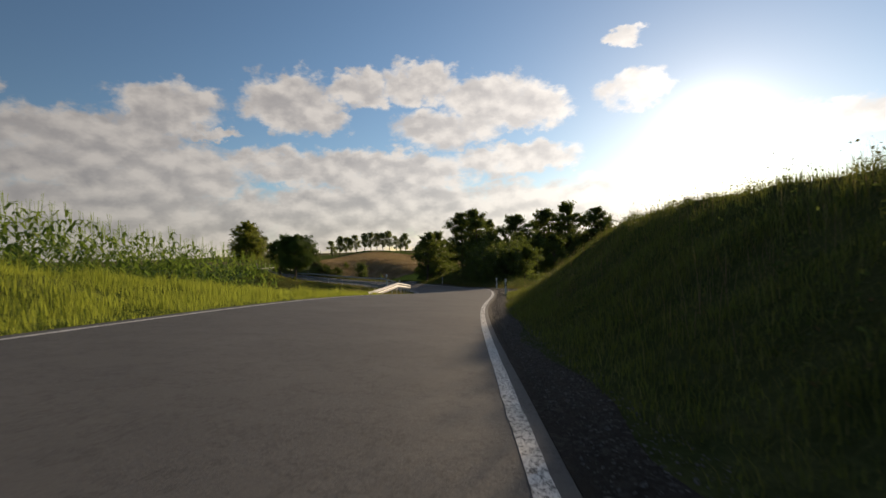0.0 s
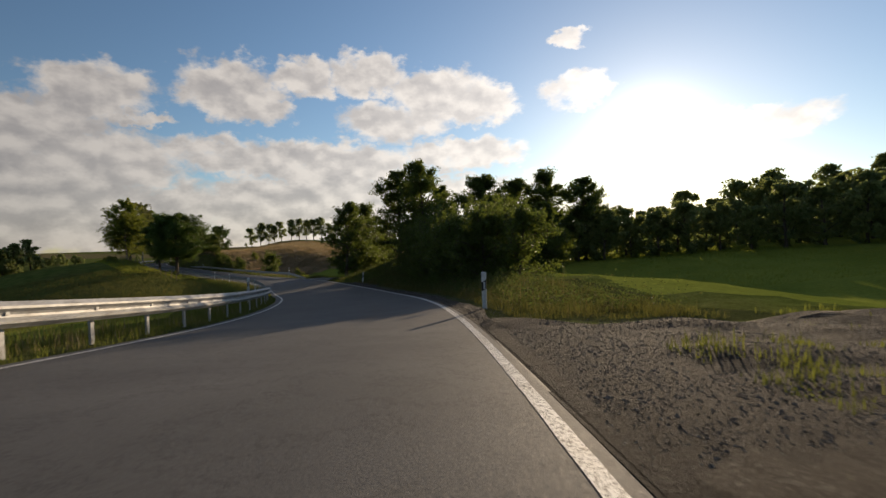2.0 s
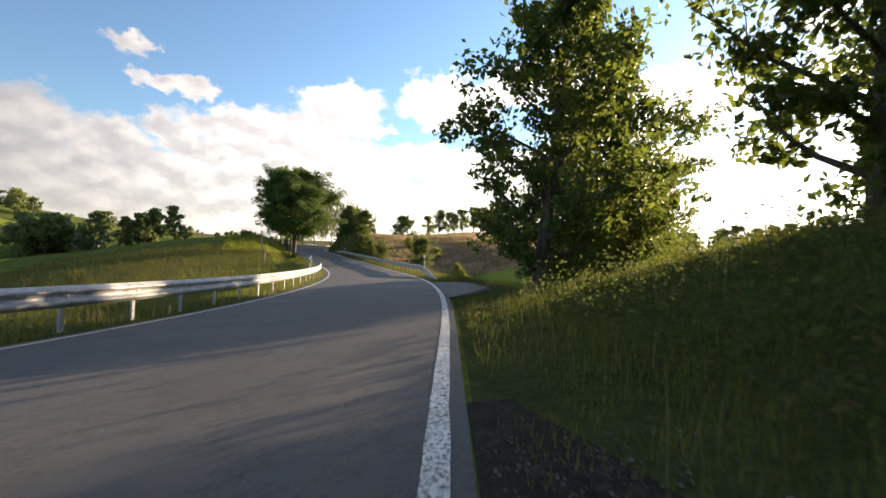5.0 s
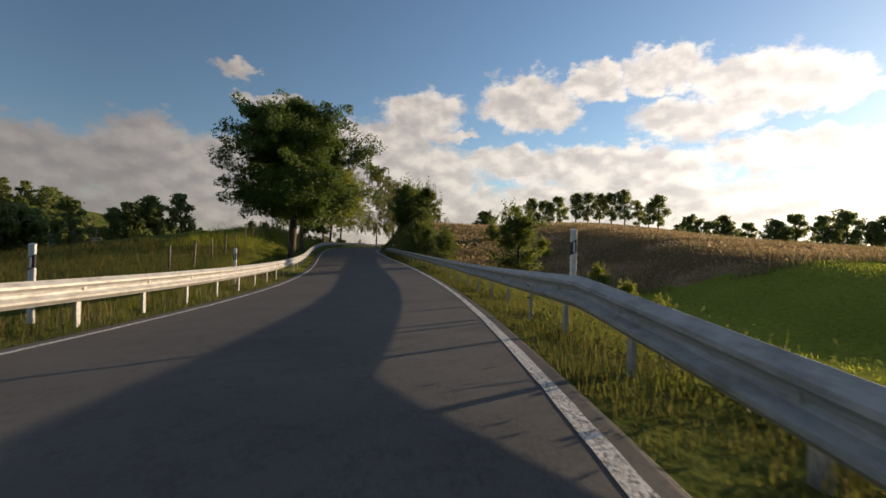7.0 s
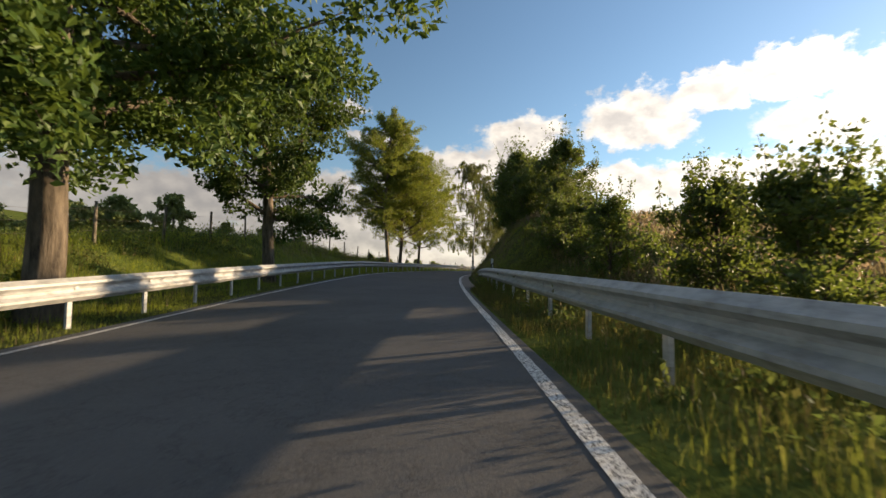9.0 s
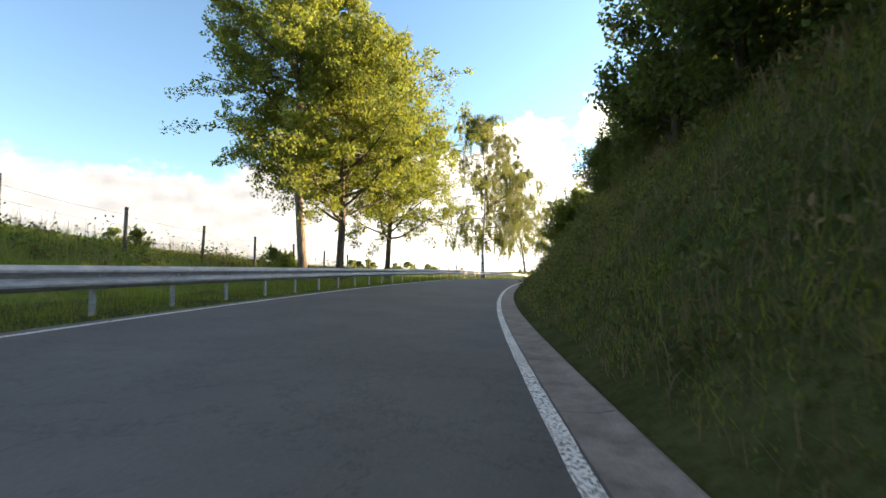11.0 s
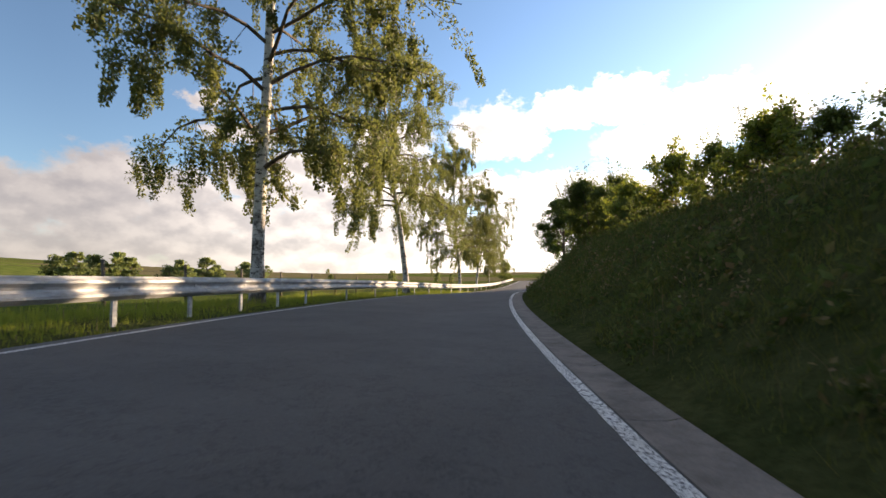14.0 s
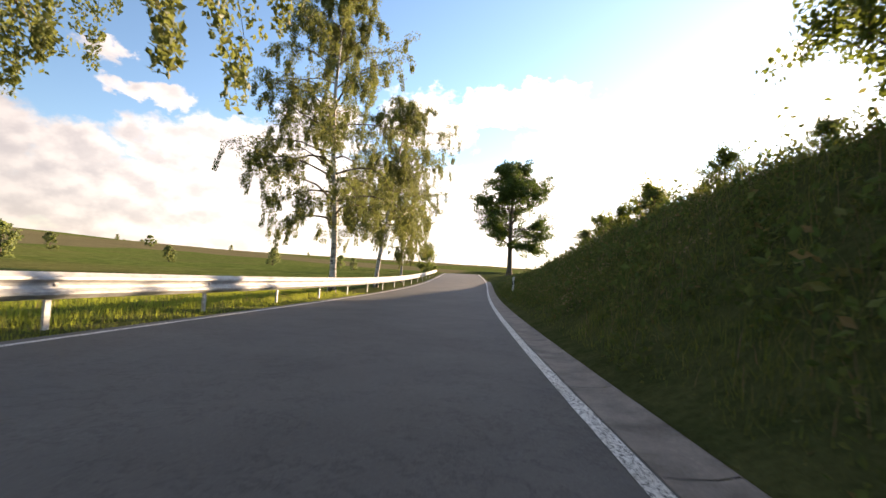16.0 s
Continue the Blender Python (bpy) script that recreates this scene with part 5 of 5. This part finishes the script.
# right-hand verges
blades("verge_grass", -10, 31, 3.75, 7.5, 420, 0.08, 0.30, BLADE, "long green grass on the roadside bank", 101, 0.0040, bend=0.9)
blades("verge_grass", -10, 31, 7.5, 11.5, 240, 0.10, 0.36, BLADE, "long green grass on the roadside bank", 100, 0.0050, simple=True)
blades("dry_grass", -10, 29, 4.8, 11.5, 16, 0.35, 0.7, STRAW, "dry seeding grass stalks on the bank", 102, 0.003, clump=4.0)
# dull blades here: the far wood's shade is put into the grass colour
blades("verge_grass", 37.5, 72, 3.95, 8.0, 360, 0.06, 0.30, DULL_BLADE, "green verge grass below the hedge", 103, 0.0045, bend=1.0)
blades("dry_grass", 37.5, 72, 4.2, 7.0, 24, 0.3, 0.7, STRAW, "dry seeding grass stalks on the verge", 109, 0.003, clump=3.0)
blades("verge_grass", 72, 84, 3.3, 11.0, 300, 0.10, 0.34, BLADE, "green verge grass beside the track", 104, 0.0055, bend=0.6, simple=True)
blades("dry_grass", 72, 97, 3.8, 10.0, 12, 0.3, 0.6, STRAW, "dry grass stalks beside the track", 121, 0.0035, clump=3.0)
blades("verge_grass", 84, 98, 5.6, 11.0, 420, 0.08, 0.32, MEADOW_BLADE, "rank grass behind the lay-by", 122, 0.0055, bend=0.7, simple=True)
blades("verge_grass", 94.5, 152, 3.2, 6.0, 560, 0.10, 0.36, DULL_BLADE, "mixed grass below the guardrail", 105, 0.0048, bend=0.6, simple=True)
blades("verge_grass", 95, 152, 3.3, 6.5, 260, 0.14, 0.50, BLADE, "fresh grass tufts below the guardrail", 120, 0.0045, bend=0.6, clump=1.8)
blades("verge_grass", 96, 158, 6.0, 10.0, 150, 0.10, 0.36, DULL_BLADE, "mixed grass on the embankment", 110, 0.006, simple=True)
blades("dry_grass", 96, 150, 3.7, 9.5, 24, 0.2, 0.5, STRAW, "dry grass stalks below the guardrail", 106, 0.003, clump=3.0)
blades("bank_grass", 150, 200, 3.75, 7.0, 300, 0.08, 0.32, MEADOW_BLADE, "long grass on the steep cutting bank", 107, 0.0045, bend=1.2, simple=True)
blades("bank_grass", 200, 275, 3.75, 6.2, 300, 0.08, 0.30, BLADE, "long grass on the steep cutting bank", 127, 0.0045, bend=1.1, simple=True)
blades("bank_grass", 150, 275, 6.2, 9.6, 130, 0.12, 0.42, BLADE, "long grass on the steep cutting bank", 99, 0.006, bend=1.1, simple=True)
blades("dry_grass", 158, 205, 3.7, 9.0, 45, 0.2, 0.55, STRAW, "bleached dry grass hanging over the cutting bank", 108, 0.0035, bend=1.3, clump=3.0)
blades("dry_grass", 154, 182, 3.65, 6.5, 150, 0.25, 0.7, STRAW, "bleached dry grass lying over the foot of the bank", 124, 0.0035, bend=1.6, clump=2.2)
blades("dry_grass", 205, 275, 3.9, 9.5, 30, 0.25, 0.6, STRAW, "dry grass stalks on the cutting bank", 118, 0.0035, bend=0.9, clump=4.0)
# left-hand verges
# dull blades darken the slope in place of the partial shade on it
blades("rough_grass", 84, 146, -34, -7.0, 26, 0.2, 0.7, DULL_BLADE, "rough unmown grass on the valley side", 125, 0.014, bend=0.9, simple=True)
blades("rough_grass", 30, 84, -26, -7.0, 26, 0.12, 0.4, BLADE, "rough grass below the guardrail", 126, 0.012, bend=0.9, simple=True)
blades("verge_grass", 0, 27, -8.6, -3.3, 300, 0.12, 0.42, MEADOW_BLADE, "long green grass before the maize", 111, 0.0055)
blades("verge_grass", 26, 130, -7.0, -3.35, 200, 0.12, 0.48, BLADE, "verge grass under the guardrail", 112, 0.006, simple=True)
blades("dry_grass", 24, 130, -5.5, -3.5, 60, 0.25, 0.62, STRAW, "dry grass stalks under the guardrail", 113, 0.004, clump=3.0)
blades("verge_grass", 130, 260, -8.0, -3.35, 190, 0.08, 0.34, MEADOW_BLADE, "verge grass under the guardrail", 114, 0.006, simple=True)
blades("dry_grass", 130, 260, -8.0, -3.5, 12, 0.25, 0.55, STRAW, "dry grass stalks under the guardrail", 117, 0.004, clump=3.0)
blades("dry_grass", 160, 196, -11, -7.0, 40, 0.4, 0.8, STRAW, "tan seeding grass along the fence", 123, 0.005, clump=5.0)
blades("bank_grass", 140, 192, -14, -8.0, 90, 0.25, 0.6, MEADOW_BLADE, "tall grass on the fenced bank", 115, 0.008, simple=True)


def build_maize():
    """A field of maize plants: stalk, arching leaves and tassel each, in rows."""
    g = np.random.default_rng(7)
    V, F, off = [], [], 0
    leaf_t = np.linspace(0, 1, 4)
    for u in np.arange(-9.0, -24, -0.75):
        for s in np.arange(-6, 26.5, 0.32 if u > -13 else 0.5):
            if s > 26 - (-9 - u) * 0.35:
                continue
            x, y = road_xy(s + g.normal(0, 0.04), u + g.normal(0, 0.05))
            z = float(ground_z(np.array(x), np.array(y), np.array(s), np.array(u)))
            h = g.uniform(1.75, 2.15)
            a0 = g.uniform(0, 6.28)
            for k in range(7):
                a = a0 + k * 2.6 + g.normal(0, 0.3)
                b = h * (0.22 + 0.11 * k)
                L = g.uniform(0.5, 0.78)
                r = 0.72 * L * leaf_t
                zz = b + L * (1.05 * leaf_t - 0.95 * leaf_t**2)
                w = 0.045 * np.array([0.7, 1.0, 0.75, 0.05])
                ca, sa = math.cos(a), math.sin(a)
                left = np.stack([x + ca * r - sa * w, y + sa * r + ca * w, z + zz], 1)
                right = np.stack([x + ca * r + sa * w, y + sa * r - ca * w, z + zz], 1)
                V.append(np.stack([left, right], 1).reshape(-1, 3))
                F.append(np.array([[2 * i, 2 * i + 1, 2 * i + 3, 2 * i + 2] for i in range(3)]) + off)
                off += 8
            for k in range(3):
                a = g.uniform(0, 6.28)
                dx, dy = math.cos(a) * 0.07, math.sin(a) * 0.07
                V.append(np.array([[x - 0.006, y, z + h * 0.8], [x + 0.006, y, z + h * 0.8], [x + dx + 0.005, y + dy, z + h + 0.2], [x + dx - 0.005, y + dy, z + h + 0.2]]))
                F.append(np.array([[0, 1, 2, 3]]) + off)
                off += 4
    me = grid_mesh("maize_field", np.vstack(V), [np.vstack(F)], CORN)
    tagged(part("maize_field", me), "tall green maize crop behind the grass verge", "maize", kind="stuff")


build_maize()


def build_heather():
    g = np.random.default_rng(17)
    n = 150000
    x, y = g.uniform(-72, 8, n), g.uniform(122, 210, n)
    s, u = nearest(*beyond(x, y))
    ok = (bell(x, y, -34, 163, 34, 30, 20) > 0.22) & (u > 7) & (rolling(x, y, 5, 5) + g.normal(0, 0.2, n) > -0.4)
    x, y = beyond(x[ok], y[ok])
    s, u = s[ok], u[ok]
    z = ground_z(x, y, s, u)
    at = np.stack([x, y, z + g.uniform(0.0, 0.25, len(x))], 1)
    tagged(part("heather", leaves_mesh("heather", at, 0.13, g, HEATHER, -1.0, 1.3)), "brown heather and dry grass tufts on the hillside", "heather", kind="stuff")
    # pale dry grass standing in the heather
    n = 420000
    x, y = g.uniform(-72, 8, n), g.uniform(122, 200, n)
    s, u = nearest(*beyond(x, y))
    ok = (bell(x, y, -34, 163, 34, 30, 20) > 0.2) & (u > 6.5) & (rolling(x, y, 7, 8) + g.normal(0, 0.2, n) > -0.05)
    x, y = beyond(x[ok], y[ok])
    s, u, n = s[ok], u[ok], int(ok.sum())
    base = np.stack([x, y, ground_z(x, y, s, u) - 0.02], 1)
    a, w, h = g.uniform(0, 6.28, n), g.uniform(0.014, 0.045, n), g.uniform(0.15, 0.5, n)
    side = np.stack([np.cos(a) * w, np.sin(a) * w, 0 * a], 1)
    tip = base + np.stack([g.normal(0, 0.12, n), g.normal(0, 0.12, n), h], 1)
    v = np.stack([base - side, base + side, tip], 1).reshape(-1, 3)
    tagged(part("heath_grass", grid_mesh("heath_grass", v, [np.arange(3 * n).reshape(-1, 3)], STRAW)), "pale dry grass standing among the heather", "grass", kind="stuff")


build_heather()


def meadow_blades():
    """Sunlit grass of the meadow in the hollow."""
    g = np.random.default_rng(23)
    n = 330000
    x, y = g.uniform(-34, 50, n), g.uniform(60, 165, n)
    s, u = nearest(x, y)
    ok = (u > 9.5) & (s > 28) & (s < 150) & (bell(*plan(x, y), 22, 112, 50, 60) > 0.25) & (bell(*plan(x, y), -34, 163, 34, 30, 20) < 0.24)
    x, y, s, u = x[ok], y[ok], s[ok], u[ok]
    n = len(x)
    z = ground_z(x, y, s, u) - 0.02
    h, a, w = g.uniform(0.05, 0.13, n), g.uniform(0, 6.28, n), g.uniform(0.012, 0.03, n)
    side = np.stack([np.cos(a) * w, np.sin(a) * w, 0 * a], 1)
    base = np.stack([x, y, z], 1)
    tip = base + np.stack([g.normal(0, 0.05, n), g.normal(0, 0.05, n), h], 1)
    v = np.stack([base - side, base + side, tip], 1).reshape(-1, 3)
    i = np.arange(n)[:, None] * 3
    tagged(part("meadow_grass", grid_mesh("meadow_grass", v, [np.hstack([i, i + 1, i + 2])], MEADOW_BLADE)), "short bright green meadow grass in the hollow", "grass", kind="stuff")


meadow_blades()


def weeds(name, s0, s1, u0, u1, clumps, per, size, spread, mat, label, seed, tall=0.4):
    """Broad-leaved weeds in loose clumps."""
    g = np.random.default_rng(seed)
    s, u = g.uniform(s0, s1, clumps), g.uniform(u0, u1, clumps)
    s, u = np.repeat(s, per), np.repeat(u, per)
    grow = np.repeat(g.uniform(0.4, 1.3, clumps), per)
    s, u = s + g.normal(0, spread, len(s)) * grow, u + g.normal(0, spread * 0.8, len(u)) * grow
    u = np.clip(u, u0 - 0.1, None) if u0 > 0 else np.clip(u, None, u1 + 0.1)
    x, y = road_xy(s, u)
    z = ground_z(x, y, s, u)
    at = np.stack([x, y, z + np.abs(g.normal(0, tall, len(x))) * grow * 0.7], 1)
    tagged(part(name, leaves_mesh(name, at, size, g, mat, -0.3, 1.6)), label, "weeds", kind="stuff")


weeds("bank_weeds", 163, 280, 3.8, 9.5, 2500, 34, 0.056, 0.24, WEED, "tangled broad-leaved weeds on the cutting bank", 201, 0.34)
weeds("bank_herbs", 164, 275, 4.6, 9.3, 420, 26, 0.085, 0.22, WEED, "large-leaved docks and brambles on the cutting bank", 211, 0.5)
weeds("dry_herbs", 163, 275, 4.2, 9.3, 260, 40, 0.04, 0.22, STRAW, "brown withered herbs on the cutting bank", 212, 0.4)
weeds("bank_weeds", 96, 156, 4.1, 7.6, 700, 32, 0.036, 0.2, WEED, "tangled weeds below the guardrail", 202, 0.3)
weeds("tall_weeds", 96, 106, 4.1, 5.6, 150, 60, 0.045, 0.22, WEED, "tall nettles and weeds round the sunken rail end", 213, 0.24)
weeds("tall_weeds", 106, 150, 3.7, 7.5, 420, 36, 0.045, 0.22, WEED, "broad-leaved weeds growing under the guardrail", 214, 0.3)
weeds("bank_weeds", -10, 28, 4.7, 11.0, 700, 30, 0.036, 0.2, WEED, "weeds and herbs on the roadside bank", 203, 0.28)
weeds("verge_weeds", 39, 82, 4.5, 8.0, 1300, 34, 0.042, 0.24, WEED, "weeds and nettles along the hedge foot", 204, 0.4)
weeds("verge_weeds", 145, 195, -13.0, -7.5, 300, 60, 0.07, 0.4, WEED, "brambles and weeds on the fenced bank", 205, 0.5)
weeds("verge_weeds", 60, 145, -8.5, -4.8, 260, 45, 0.05, 0.3, WEED, "weeds behind the guardrail", 206, 0.3)
blades("entrance_grass", 30.2, 34.4, 4.8, 11.0, 420, 0.05, 0.18, BLADE, "tufts of grass growing through the gravel", 119, 0.005, clump=1.6, lift=0.09)
blades("entrance_grass", 30.5, 38, 7.0, 15.0, 60, 0.06, 0.18, BLADE, "short grass growing into the gravel entrance", 116, 0.008, clump=2.5)
for s, u, sz in ((162, -12.0, 0.55), (165, -11.0, 0.5), (168, -12.0, 0.6), (171, -10.6, 0.45), (174, -12.0, 0.55), (179, -10.5, 0.42), (186.8, -9.6, 0.5)):
    tree_at("bank_bush", SHRUB[int(s) % 2], s, u, sz, "small bramble bush on the fenced bank", "fenced bank bushes")


def scatter_stones(name, s0, s1, u0, u1, count, seed, label, lift=0.012):
    """Loose broken stones lying on the shoulder."""
    g = np.random.default_rng(seed)
    s, u = g.uniform(s0, s1, count), u0 + (u1 - u0) * g.beta(1.3, 2.2, count)
    x, y = road_xy(s, u)
    z = np.maximum(road_z(s, u) + 0.004 - 0.03 * (u - 3.2), ground_z(x, y, s, u) + lift)
    r = 0.004 + 0.016 * g.beta(1.2, 4.0, count)
    unit = np.array([(1, 0, 0), (0, 1, 0), (-1, 0, 0), (0, -1, 0), (0.1, 0.1, 0.75), (0, 0, -0.5)], float)
    v = unit[None] * r[:, None, None] * g.uniform(0.6, 1.4, (count, 6, 1)) + g.normal(0, 0.15, (count, 6, 3)) * r[:, None, None]
    a = g.uniform(0, 6.28, count)
    c, sn = np.cos(a)[:, None], np.sin(a)[:, None]
    v = np.stack([v[..., 0] * c - v[..., 1] * sn, v[..., 0] * sn + v[..., 1] * c, v[..., 2]], -1) + np.stack([x, y, z], 1)[:, None]
    f = np.array([(0, 1, 4), (1, 2, 4), (2, 3, 4), (3, 0, 4), (1, 0, 5), (2, 1, 5), (3, 2, 5), (0, 3, 5)])
    faces = (np.arange(count)[:, None, None] * 6 + f).reshape(-1, 3)
    tagged(part(name, grid_mesh(name, v.reshape(-1, 3), [faces], STONE)), label, "gravel", kind="stuff")


scatter_stones("loose_gravel", -2, 31, 3.25, 4.1, 9000, 301, "loose broken stones on the road shoulder")
scatter_stones("loose_gravel", 31.3, 36.8, 3.2, 9.0, 12000, 302, "loose broken stones in the field entrance", 0.102)
scatter_stones("loose_gravel", 84, 94, 3.3, 5.2, 3000, 304, "loose broken stones in the lay-by", 0.042)
scatter_stones("loose_gravel", 36.5, 74, 3.22, 4.3, 7000, 303, "loose broken stones below the hedge")
for s in np.arange(245, 268, 2.7):
    tree_at("hedge_bush", BUSH[int(s) % 3], s, 8.6 + gh.uniform(-0.4, 0.5), gh.uniform(0.25, 0.45), "small leafy bush on top of the bank", "bank bushes")
